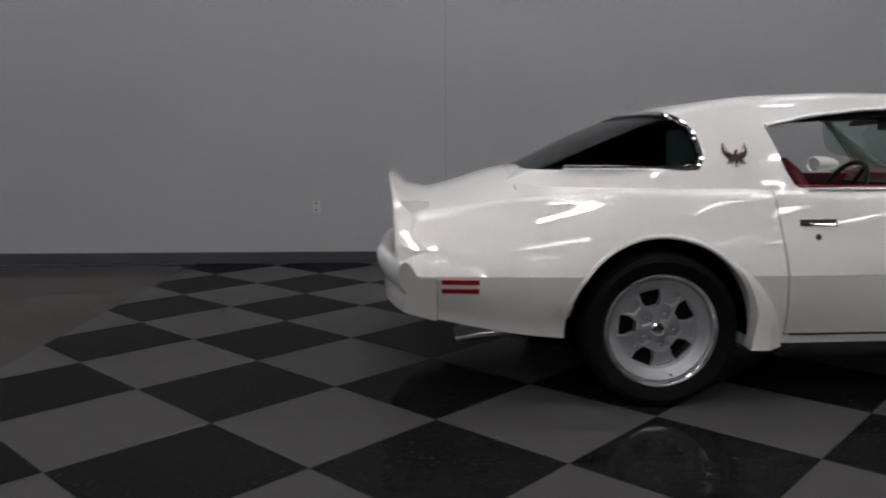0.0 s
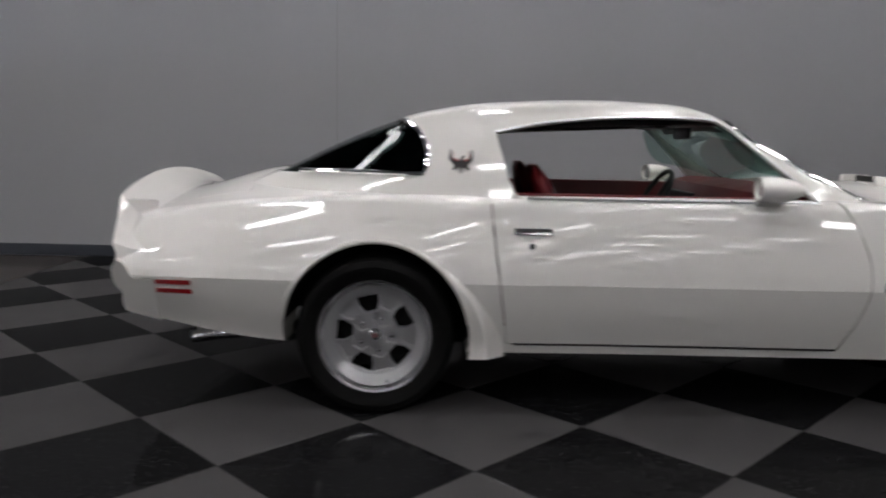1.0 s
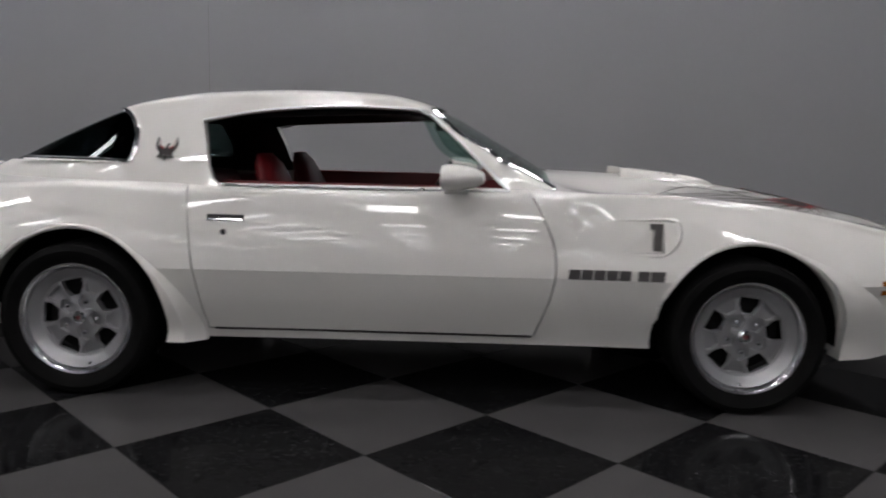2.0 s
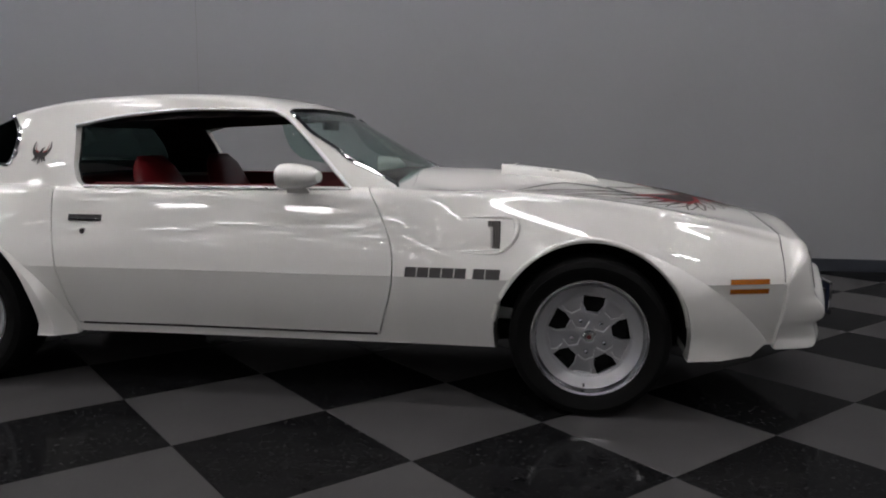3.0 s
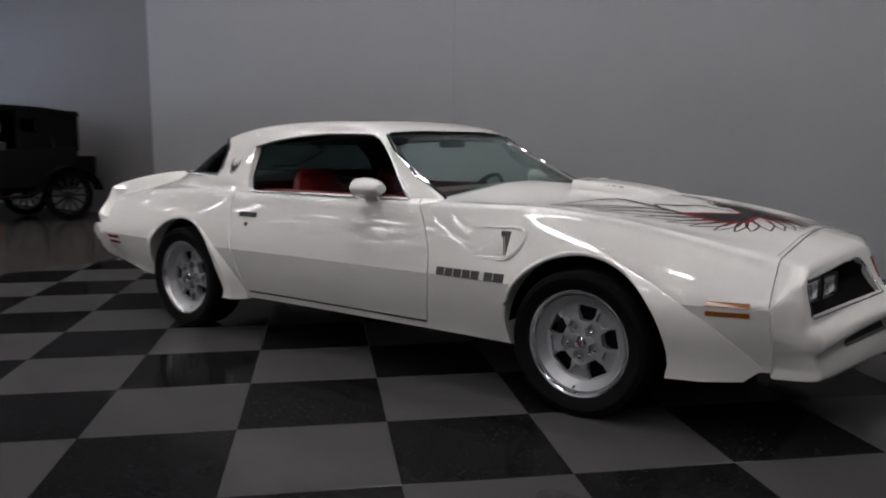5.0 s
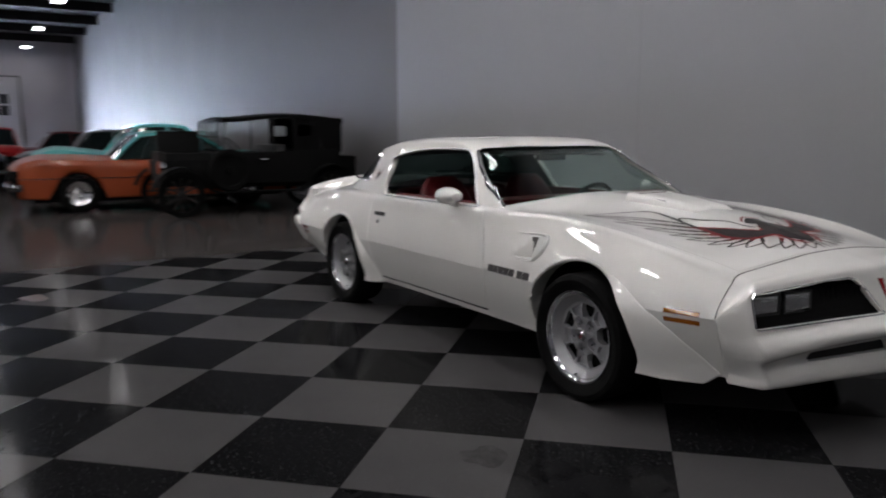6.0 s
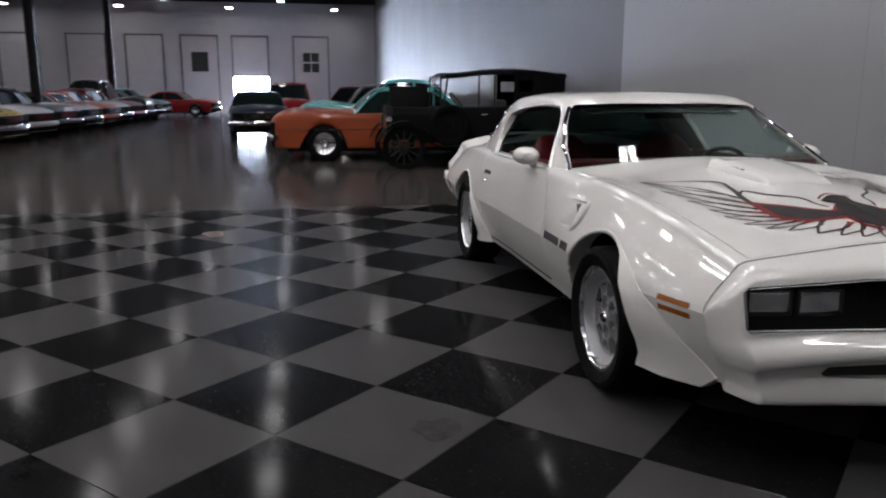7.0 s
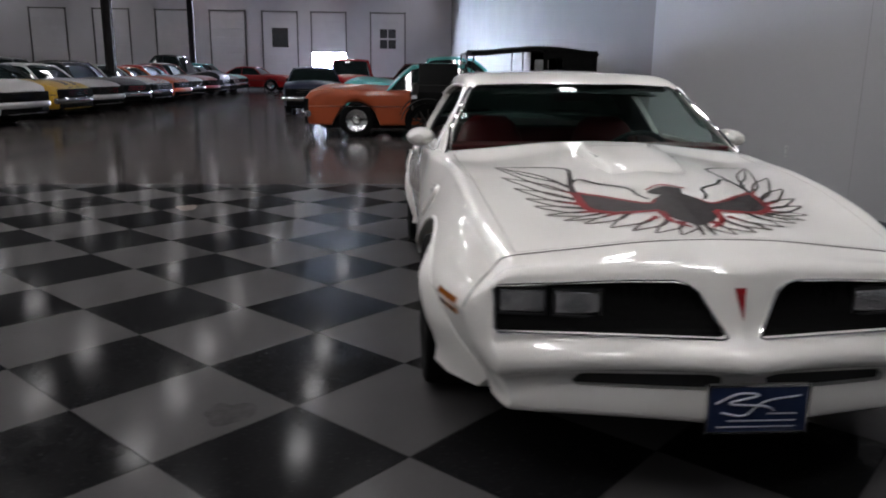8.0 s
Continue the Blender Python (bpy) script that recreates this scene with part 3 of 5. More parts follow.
# bright trim round the openings
for s in (-1, 1):
    line = [(x, s * (house_y(x, z) + 0.003), z) for x, z in [tuple(p) for p in smooth_path([(0.478, 1.142), (0.7, 1.186), (1.0, 1.214), (1.33, 1.213), (1.415, 1.197), (1.48, 1.153), (1.62, 1.028), (1.77, 0.885)], 40)]]
    part("drip_rail", tube(line, 0.009), M_BRIGHT, coupe, "bright drip rail")
    line = [(x, s * (house_y(x, 0.884) + 0.012), 0.884) for x in np.linspace(0.60, 1.775, 24)]
    part("belt_trim", tube(line, 0.006), M_BRIGHT, coupe, "thin bright belt trim")
    line = [(x, s * (house_y(x, z) + 0.002), z) for x, z in [tuple(p) for p in smooth_path([(-0.35, 0.966), (-0.1, 0.967), (0.15, 0.966), (0.185, 0.98), (0.197, 1.03), (0.18, 1.11), (0.12, 1.175), (0.03, 1.207)], 36)]]
    part("window_trim", tube(line, 0.011), M_CHROME, coupe, "chrome rear window trim")
    zs = np.linspace(0.872, 1.205, 14)
    edge = []
    for z in zs:
        y = float(np.interp(z, [p[1] for p in FRONT[1:5]], [p[0] for p in FRONT[1:5]])) + 0.012
        best = min((abs(house_y(x, z) - y), x) for x in np.linspace(1.35, 2.1, 120))
        x = best[1]
        bow = 0.13 * max(0.0, min(1.0, (x - 1.30) / 0.35))
        edge.append((x - bow * (y / 0.72) ** 2 + 0.004, s * y, z))
    part("pillar_trim", tube([tuple(p) for p in smooth_path(edge, 24)], 0.010), M_CHROME, coupe, "polished windscreen pillar trim")

# ---- nose ----
def bow_f(y):
    a = abs(y)
    return 0.216 * a / 0.70 if a < 0.705 else 0.2175 + 0.185 * ((a - 0.705) / 0.072) ** 1.6


def tuck(z):
    """How far the flanks draw in below the crease."""
    return 1 - 0.118 * max(0.0, min(1.0, (CREASE - z) / 0.25)) ** 1.2


def nose_profile(y):
    skin = sorted(half_section(3.486, 8, 60)[8:])
    zt = float(np.interp(abs(y), [p[0] for p in skin], [p[1] for p in skin]))
    k = (zt - 0.645) / 0.137
    g = 0.03 * min(1.0, abs(y) / 0.6)
    dl, db = 0.028 - 0.13 * y * y, -0.010 - 0.03 * y * y
    line = [(3.486, zt), (3.58, zt - 0.020), (3.645, zt - 0.036 * max(k, 0.2)), (3.685, zt - 0.058 * max(k, 0.2)), (3.703, zt - 0.092 * max(k, 0.2)), (3.735, 0.61 - g), (3.765, 0.545 - g + 0.2 * dl), (3.79, 0.517 - g * 0.6 + 0.5 * dl),
            (3.83, 0.498 - g * 0.3 + 0.8 * dl), (3.862, 0.474 + dl), (3.873, 0.452 + dl), (3.866, 0.432 + dl), (3.83, 0.417 + dl), (3.812, 0.405 + dl), (3.812, 0.385 + dl), (3.838, 0.345 + 0.6 * dl + 0.4 * db), (3.846, 0.318 + db), (3.834, 0.296 + db), (3.77, 0.287 + db), (3.486, 0.275 + 0.4 * db)]
    return [(x, min(z, zt - 0.004 * i)) for i, (x, z) in enumerate(line)]


def nose_at(y, u):
    """Out along the nose: the profile's x drawn back with the plan's bow."""
    return 3.486 + (u - 3.486) * (1 - bow_f(y) / 0.42)


def nose_ring(y):
    out = []
    for x, z in smooth_path(nose_profile(y), 46):
        k = min(1.0, (side_y(3.486, min(max(z, 0.30), CREASE)) + 0.002 - 0.56) / 0.217)
        yy = abs(y) if abs(y) < 0.56 else 0.56 + (abs(y) - 0.56) * k
        out.append((nose_at(y, x), math.copysign(yy, y), z))
    return out


def nose_face(y, z):
    """Where the grille face lies at a height."""
    p = [q for q in smooth_path(nose_profile(y), 60) if 3.6 < q[0] < 3.84 and q[1] > 0.5][::-1]
    return nose_at(y, float(np.interp(z, [q[1] for q in p], [q[0] for q in p])))


ys = sorted({round(v, 4) * s for v in [0.0, 0.03, 0.06, 0.12, 0.2, 0.28, 0.36, 0.44, 0.52, 0.57, 0.60, 0.62, 0.64, 0.66, 0.68, 0.70, 0.71, 0.72, 0.73, 0.74, 0.75, 0.758, 0.765, 0.771, 0.777] for s in (-1, 1)})
nose = loft([nose_ring(y) for y in ys])
GRILLE = [(0.636, 0.512), (0.643, 0.527), (0.643, 0.645), (0.630, 0.657), (0.45, 0.672), (0.30, 0.684), (0.18, 0.688), (0.145, 0.680), (0.115, 0.658), (0.055, 0.553), (0.048, 0.537), (0.06, 0.532)]
GRILLE = [(y * (1 + 0.087 * max(0.0, min(1.0, (y - 0.15) / 0.49))), z) for y, z in GRILLE]
SLOT = [(0.462, 0.370), (0.474, 0.384), (0.452, 0.408), (0.10, 0.430), (0.06, 0.422), (0.06, 0.386)]
grille_boxes, slot_boxes = [], []
for s in (-1, 1):
    for poly, store in ((GRILLE, grille_boxes), (SLOT, slot_boxes)):
        hole = prism([(s * y, z) for y, z in poly], 3.49, 4.2, "x")
        back = nose.copy()
        bmesh.ops.translate(back, vec=(-0.030, 0, 0), verts=back.verts)
        store.append(carve(hole.copy(), back.copy(), "INTERSECT"))
        nose = carve(nose, carve(hole, back))
bumper = part("front_bumper", nose, M_PAINT, coupe, "white moulded nose with split grilles", smooth=48)
for s in (-1, 1):
    g = grille_boxes[0 if s < 0 else 1]
    bmesh.ops.translate(g, vec=(0.004, 0, 0), verts=g.verts)
    sl = slot_boxes[0 if s < 0 else 1]
    bmesh.ops.translate(sl, vec=(0.004, 0, 0), verts=sl.verts)
    part("slot", sl, M_SLOT, bumper, smooth=0)
    part("grille", g, M_DARK, bumper, "black honeycomb grille", smooth=0)
    for k, cy in enumerate((0.612, 0.452)):
        z0, z1 = 0.568, 0.648
        x0 = nose_face(cy, 0.60) - 0.030
        ang = s * math.atan2(0.216 / 0.70 * 0.5, 1.0)
        tilt = Matrix.Translation((x0, s * cy, 0)) @ Matrix.Rotation(ang, 4, "Z")
        lens = box(-0.03, -0.068, z0, 0.012, 0.068, z1, bevel=0.012, seg=3)
        bmesh.ops.transform(lens, matrix=tilt, verts=lens.verts)
        hl = part("headlight", lens, M_LENS, bumper, "rectangular sealed-beam headlight")
        fr = bmesh.new()
        for a, b, c, d in ((-0.074, z0 - 0.006, 0.074, z0 + 0.001), (-0.074, z1 - 0.001, 0.074, z1 + 0.006), (-0.074, z0 - 0.006, -0.067, z1 + 0.006), (0.067, z0 - 0.006, 0.074, z1 + 0.006)):
            bm_box(fr, -0.03, a, b, 0.015, c, d)
        bmesh.ops.transform(fr, matrix=tilt, verts=fr.verts)
        part("headlight_frame", fr, M_BLACK, hl, smooth=0)
    for k in range(9):
        yy = s * (0.11 + 0.026 * k)
        x0 = nose_face(yy, 0.61) - 0.026
        part("grille_rib", box(x0 - 0.03, yy - 0.001, 0.565, x0 + 0.004, yy + 0.001, 0.66), M_DARK, bumper, smooth=0)
    loop = [(nose_face(y, z) + 0.002, s * y * tuck(z), z) for y, z in GRILLE]
    part("grille_trim", tube(loop, 0.0045, 6, close=True), M_CHROME, bumper, "thin chrome grille surround")
badge = prism([(-0.016, 0.674), (0.016, 0.674), (0.010, 0.640), (0.0, 0.584), (-0.010, 0.640)], 0, 0.01, "x")
for v in badge.verts:
    v.co.x = nose_face(0.0, v.co.z) + (0.004 if v.co.x > 0.005 else -0.015)
part("badge", badge, M_REDLENS, bumper, "small red arrowhead badge")
edge = [(3.4885, -y * 1.0012, z + 0.0006) for y, z in half_section(3.487, 14, 60)[14:]]
part("nose_seam", tube(edge + [(x, -y, z) for x, y, z in edge[-2::-1]], 0.0018, 5), M_SLOT, bumper, "dark seam round the nose")
part("air_dam", box(3.36, -0.42, 0.22, 3.40, 0.42, 0.30, bevel=0.01), M_BLACK, bumper, "black air dam")

# front plate
M_PLATE = surf("blue_plate", (0.012, 0.024, 0.075), 0.3, var=0.1)
M_MARK = surf("pale_print", (0.62, 0.65, 0.72), 0.4, var=0.05)
plate = part("plate", box(3.870, -0.153, 0.335, 3.876, 0.153, 0.487, bevel=0.002), M_PLATE, coupe, "dark blue plate with pale script and stripes")
fr = bmesh.new()
for a, b, c, d in ((-0.158, 0.33, 0.158, 0.338), (-0.158, 0.484, 0.158, 0.492), (-0.158, 0.33, -0.150, 0.492), (0.150, 0.33, 0.158, 0.492)):
    bm_box(fr, 3.867, a, b, 3.879, c, d)
part("plate_frame", fr, M_CHROME, plate, smooth=0)
part("plate_bracket", box(3.80, -0.10, 0.39, 3.871, 0.10, 0.45), M_BLACK, plate)
sw = [tuple(p) for p in smooth_path([(-0.13, 0.43), (-0.06, 0.462), (0.0, 0.455), (-0.09, 0.43), (0.02, 0.42), (0.05, 0.405)], 30)]
part("plate_script", tube([(3.877, y, z) for y, z in sw], 0.0035, 6), M_MARK, plate)
sw = [tuple(p) for p in smooth_path([(-0.11, 0.40), (-0.04, 0.39), (0.02, 0.435), (0.13, 0.455)], 20)]
part("plate_script", tube([(3.877, y, z) for y, z in sw], 0.003, 6), M_MARK, plate)
for z, a, b in ((0.372, -0.09, 0.12), (0.352, -0.12, 0.12), (0.395, 0.03, 0.12)):
    part("plate_stripe", box(3.8762, a, z - 0.002, 3.8775, b, z + 0.002), M_MARK, plate)

plate.matrix_basis = Matrix.Translation((0.012, 0, -0.016)) @ Matrix.Diagonal((1, 0.92, 0.93, 1))

# ---- tail ----


def tail_ring(y):
    b = 0.30 * (abs(y) / 0.84) ** 2.6 * 0.45
    pts = [(-0.903, 0.531), (-1.03, 0.535), (-1.075, 0.575), (-1.125, 0.602), (-1.165, 0.592), (-1.182, 0.555), (-1.165, 0.50), (-1.125, 0.478), (-1.14, 0.445), (-1.145, 0.41), (-1.125, 0.393), (-0.903, 0.357)]
    return [(-0.903 + (x + 0.903) * (1 - b / 0.30), y / 0.842 * (side_y(-0.905, min(max(z, 0.36), 0.54)) + 0.001), z - 0.016 * max(0.0, min(1.0, (0.5 - z) / 0.1))) for x, z in smooth_path(pts, 26)]


ys = sorted({round(0.842 * math.sin(math.pi / 2 * k / 16), 4) * s for k in range(17) for s in (-1, 1)})
part("rear_bumper", loft([tail_ring(y) for y in ys]), M_PAINT, coupe, "white moulded rear bumper", smooth=48)


def spoiler_ring(y):
    t = min(1.0, abs(y) / 0.80)
    top = 0.055 * (1 - t ** 6) + 0.035
    z = top_z(-1.0, min(abs(y), 0.72)) - (0.10 * max(0, t - 0.86) / 0.14)
    x = 0.05 * t ** 2
    return [(-0.86 + x, y, z + 0.006), (-0.96 + x, y, z + 0.012), (-1.04 + x, y, z + 0.35 * top), (-1.105 + x, y, z + top), (-1.118 + x, y, z + top - 0.004), (-1.10 + x, y, z - 0.02), (-1.06 + x, y, z - 0.07), (-0.9 + x, y, z - 0.03)]


ys = [0.80 * math.sin(math.pi / 2 * k / 14) * s for s in (-1, 1) for k in range(15)]
part("spoiler", loft([spoiler_ring(y) for y in sorted(set(round(y, 4) for y in ys))]), M_PAINT, coupe, "white ducktail spoiler", smooth=40)
for s in (-1, 1):
    part("end_cap", loft([[(-1.055 - 0.02 * q, s * (0.66 + 0.02 * q), z) for q in (0, 1)] + [(-1.0, s * (side_y(-1.0, min(z, 0.80)) + 0.004), z), (-0.93, s * (side_y(-0.93, min(z, 0.80)) - 0.03), z)] for z in (0.548, 0.62, 0.70, 0.78, 0.835)]), M_PAINT, coupe, smooth=40)
part("tail_panel", box(-1.035, -0.67, 0.56, -1.015, 0.67, 0.81), M_BLACK, coupe, "black panel behind the tail lights")
for s in (-1, 1):
    tl = part("tail_light", box(-1.05, min(s * 0.20, s * 0.655), 0.60, -1.035, max(s * 0.20, s * 0.655), 0.785), M_REDLENS, coupe, "dark red slatted tail light")
    for k in range(4):
        part("slat", box(-1.062, min(s * 0.19, s * 0.658), 0.60 + 0.052 * k, -1.048, max(s * 0.19, s * 0.658), 0.622 + 0.052 * k, bevel=0.003), M_BLACK, tl)

# ---- wheel spats, lamps, marks on the flanks ----
M_FAINT = surf("pale_grey_print", (0.22, 0.21, 0.20), 0.5, var=0.1)
M_PRINT = surf("grey_print", (0.06, 0.055, 0.055), 0.5, var=0.2, scale=30)
for s in (-1, 1):
    # in front of the front wheel
    rings = []
    for t in np.linspace(0, 1, 9):
        z = 0.236 + 0.426 * t
        r = math.sqrt(max(0.392 ** 2 - min(0.392, abs(z - 0.318)) ** 2, 0.0))
        x0 = 2.748 + r - 0.006
        x1 = x0 + 0.345 * (1 - t) ** 0.95 * min(1.0, 0.72 + 3.0 * t) + 0.02
        bulge = 0.062 * (1 - t) ** 0.7 + 0.004
        rings.append([(x0, s * (side_y(x0, max(z, f_sill(x0) + 0.02)) - 0.03), z), (x0, s * (side_y(x0, max(z, 0.3)) + bulge), z), ((x0 + x1) / 2, s * (side_y((x0 + x1) / 2, max(z, 0.3)) + bulge * 0.85), z),
                      (x1, s * (side_y(min(x1, 3.48), max(z, 0.3)) + 0.004), z), (x1, s * (side_y(min(x1, 3.48), max(z, 0.3)) - 0.03), z)])
    part("wheel_spat", loft(rings), M_PAINT, coupe, "white deflector ahead of the front wheel", smooth=35)
    rings = []
    for t in np.linspace(0, 1, 9):
        z = 0.232 + 0.37 * t
        r = math.sqrt(max(0.392 ** 2 - (z - 0.318) ** 2, 0.0))
        x0 = r - 0.006
        x1 = x0 + 0.135 * (1 - t) + 0.015
        bulge = 0.058 * (1 - t) ** 0.7 + 0.003
        zz = max(z, 0.28)
        rings.append([(x0, s * (side_y(x0, zz) - 0.03), z), (x0, s * (side_y(x0, zz) + bulge), z), (x0 * 0.5 + x1 * 0.5, s * (side_y(x0, zz) + bulge), z), (x1, s * (side_y(x1, zz) + 0.003), z), (x1, s * (side_y(x1, zz) - 0.03), z)])
    part("wheel_spat", loft(rings), M_PAINT, coupe, "white deflector ahead of the rear wheel", smooth=35)
    # arch lips
    for wx in (0.0, 2.748):
        line = []
        for a in np.linspace(radians(8), radians(172), 30):
            x, z = wx + 0.384 * math.cos(a), 0.318 + 0.384 * math.sin(a)
            line.append((x, s * (side_y(x, z) - 0.004), z))
        part("arch_lip", tube(line, 0.010, 8), M_PAINT, coupe)
    # side marker lamps
    for x0, x1, z, mt, lb in ((3.272, 3.425, 0.537, M_AMBER, "amber side marker"), (-0.885, -0.735, 0.503, M_REDLENS, "red side marker")):
        for dz in (-0.019, 0.019):
            pr = prism([(x0, z + dz - 0.010), (x1, z + dz - 0.010), (x1, z + dz + 0.010), (x0, z + dz + 0.010)], 0, 0.012, "y")
            for v in pr.verts:
                v.co.y = s * (side_y(v.co.x, v.co.z) + (0.004 if v.co.y > 0.006 else -0.01))
            part("side_marker", pr, mt, coupe, lb)
    # lettering of the model name, as plain blocks
    x = 2.012
    for k, wd in enumerate((0.046, 0.046, 0.046, 0.046, 0.046, 0.0, 0.046, 0.056)):
        if wd:
            pr = prism([(x, 0.545), (x + wd, 0.545), (x + wd + 0.004, 0.585), (x + 0.004, 0.585)], 0, 0.003, "y")
            for v in pr.verts:
                v.co.y = s * (side_y(v.co.x, v.co.z) + (0.0015 if v.co.y > 0.001 else -0.004))
            part("letter_block", pr, M_PRINT, coupe, smooth=0)
        x += (wd or 0.02) + 0.004
    # vent in the front fender
    y0 = side_y(2.38, 0.72)
    vent = part("fender_vent", box(2.340, min(s * (y0 - 0.07), s * (y0 - 0.012)), 0.66, 2.390, max(s * (y0 - 0.07), s * (y0 - 0.012)), 0.77), M_PRINT, coupe, "louvred vent in the front fender")
    for k in range(5):
        part("slat", box(2.343 + 0.009 * k, s * (y0 - 0.012) - 0.003, 0.662, 2.3465 + 0.009 * k, s * (y0 - 0.012) + 0.003, 0.768), M_FAINT, vent)
    rim = [(2.20, 0.78), (2.30, 0.782), (2.41, 0.785), (2.45, 0.77), (2.452, 0.72), (2.42, 0.67), (2.37, 0.645), (2.24, 0.648)]
    part("vent_rim", tube([(x, s * (side_y(x, z) + 0.001), z) for x, z in [tuple(p) for p in smooth_path(rim, 40)]], lambda u: 0.0012 + 0.012 * math.sin(math.pi * u) ** 2, 8), M_PAINT, vent)
    plate_v = prism([(2.392, 0.655), (2.43, 0.69), (2.445, 0.73), (2.44, 0.775), (2.392, 0.777)], 0, 0.01, "y")
    for v in plate_v.verts:
        v.co.y = s * (side_y(v.co.x, v.co.z) + (0.012 if v.co.y > 0.005 else -0.01))
    part("vent_lip", plate_v, M_PAINT, vent)
    part("sill_trim", tube([(x, s * (side_y(x, 0.283) + 0.001), 0.283) for x in np.linspace(0.56, 1.88, 20)], 0.005, 6), M_STEEL, coupe)
    for k in range(2):
        part("exhaust_tip", tube([(-0.60, s * (0.60 - 0.085 * k), 0.262), (-0.72, s * (0.60 - 0.085 * k), 0.25), (-0.82, s * (0.60 - 0.085 * k), 0.232)], 0.027, 14), M_CHROME, coupe, "chrome tail pipe")

# underside and running gear
part("underbody", box(-0.55, -0.60, 0.225, 3.35, 0.60, 0.30, bevel=0.03), M_DARK, coupe, "dark underbody")
for wx in (0.0, 2.748):
    part("axle", tube([(wx, -0.6, 0.318), (wx, 0.6, 0.318)], 0.045, 10), M_DARK, coupe)
for wx in (0.0, 2.748):
    for s in (-1, 1):
        arc = [(0.379 * math.cos(a), 0.379 * math.sin(a)) for a in [math.pi * k / 20 - 0.1 for k in range(21)]] 
        liner_bm = bmesh.new()
        rows = [[liner_bm.verts.new((wx + x, s * yy, max(0.318 + z, 0.25))) for x, z in arc] for yy in (0.505, 0.80)]
        for k in range(20):
            liner_bm.faces.new((rows[0][k], rows[0][k + 1], rows[1][k + 1], rows[1][k]))
        liner_bm.faces.new(rows[0])
        part("wheel_housing", liner_bm, M_DARK, coupe, "dark wheel housing")

# ---- wheels ----


M_HUBRED = surf("hub_badge_red", (0.10, 0.006, 0.008), 0.4, var=0.1)


def build_wheel(name="wheel"):
    """One wheel, its outer face towards -y, centred on its hub."""
    tyre = lathe([(0.228, -0.088), (0.245, -0.106), (0.285, -0.118), (0.308, -0.108), (0.3165, -0.085), (0.318, -0.05), (0.318, 0.05), (0.3165, 0.085), (0.305, 0.11), (0.26, 0.115), (0.228, 0.09)], 56, closed=True)
    wheel = part(name, tyre, M_RUBBER, coupe, "black low-profile tyre on a silver wheel", smooth=40)
    rim = lathe([(0.205, 0.06), (0.212, -0.085), (0.222, -0.098), (0.232, -0.100), (0.235, -0.092), (0.23, -0.08), (0.222, 0.06)], 56, closed=True)
    part("rim", rim, M_LIP, wheel, "polished rim lip", smooth=40)
    face = lathe([(0.0, -0.060), (0.035, -0.060), (0.062, -0.056), (0.105, -0.054), (0.135, -0.050), (0.160, -0.047), (0.172, -0.050), (0.200, -0.074), (0.209, -0.083), (0.209, -0.055), (0.16, -0.026), (0.10, -0.016), (0.0, -0.010)], 90)
    bmesh.ops.remove_doubles(face, verts=face.verts, dist=1e-5)
    for k in range(5):
        a = radians(103 + 72 * k)
        poly = []
        for r, da in ((0.094, -0.25), (0.094, 0.25), (0.130, 0.33), (0.166, 0.27), (0.166, -0.27), (0.130, -0.33)):
            poly.append((r * math.cos(a + da), r * math.sin(a + da)))
        face = carve(face, prism(poly, -0.12, 0.02, "y"))
        a += radians(36)
        poly = []
        for r, da in ((0.110, -0.17), (0.110, 0.17), (0.138, 0.26), (0.161, 0.22), (0.161, -0.22), (0.138, -0.26)):
            poly.append((r * math.cos(a + da), r * math.sin(a + da)))
        face = carve(face, prism(poly, -0.12, -0.030, "y"))
        poly = [(0.068 * math.cos(a) + 0.036 * math.cos(a + q * math.pi / 3), 0.068 * math.sin(a) + 0.036 * math.sin(a + q * math.pi / 3)) for q in range(6)]
        face = carve(face, prism(poly, -0.12, -0.033, "y"))
    part("spokes", face, M_ALLOY, wheel, "silver wheel face with honeycomb pockets", smooth=12)
    for k in range(5):
        a = radians(139 + 72 * k)
        part("lug_nut", lathe([(0.0, -0.062), (0.008, -0.060), (0.011, -0.046), (0.011, -0.03)], 6, centre=(0.068 * math.cos(a), 0, 0.068 * math.sin(a))), M_CHROME, wheel)
    part("hub_cap", lathe([(0.0, -0.078), (0.02, -0.077), (0.028, -0.070), (0.030, -0.050), (0.0, -0.05)], 24), M_CHROME, wheel)
    part("cap_badge", lathe([(0.0, -0.0792), (0.009, -0.0790), (0.009, -0.076), (0.0, -0.076)], 20), M_HUBRED, wheel, "red hub badge")
    part("brake_drum", lathe([(0.0, -0.012), (0.15, -0.012), (0.155, 0.05), (0.0, 0.05)], 28), M_DARK, wheel)
    part("valve", tube([(0.05, -0.082, -0.185), (0.052, -0.098, -0.188)], 0.004, 6), M_BLACK, wheel)
    return wheel


wheel = build_wheel()
wheel.matrix_basis = pose(0, -0.758, 0.318)
for m in (pose(2.748, -0.758, 0.318, 0, 20, 0), pose(0, 0.758, 0.318, 0, 0, 180), pose(2.748, 0.758, 0.318, 0, 35, 180)):
    copy_thing(wheel, m)

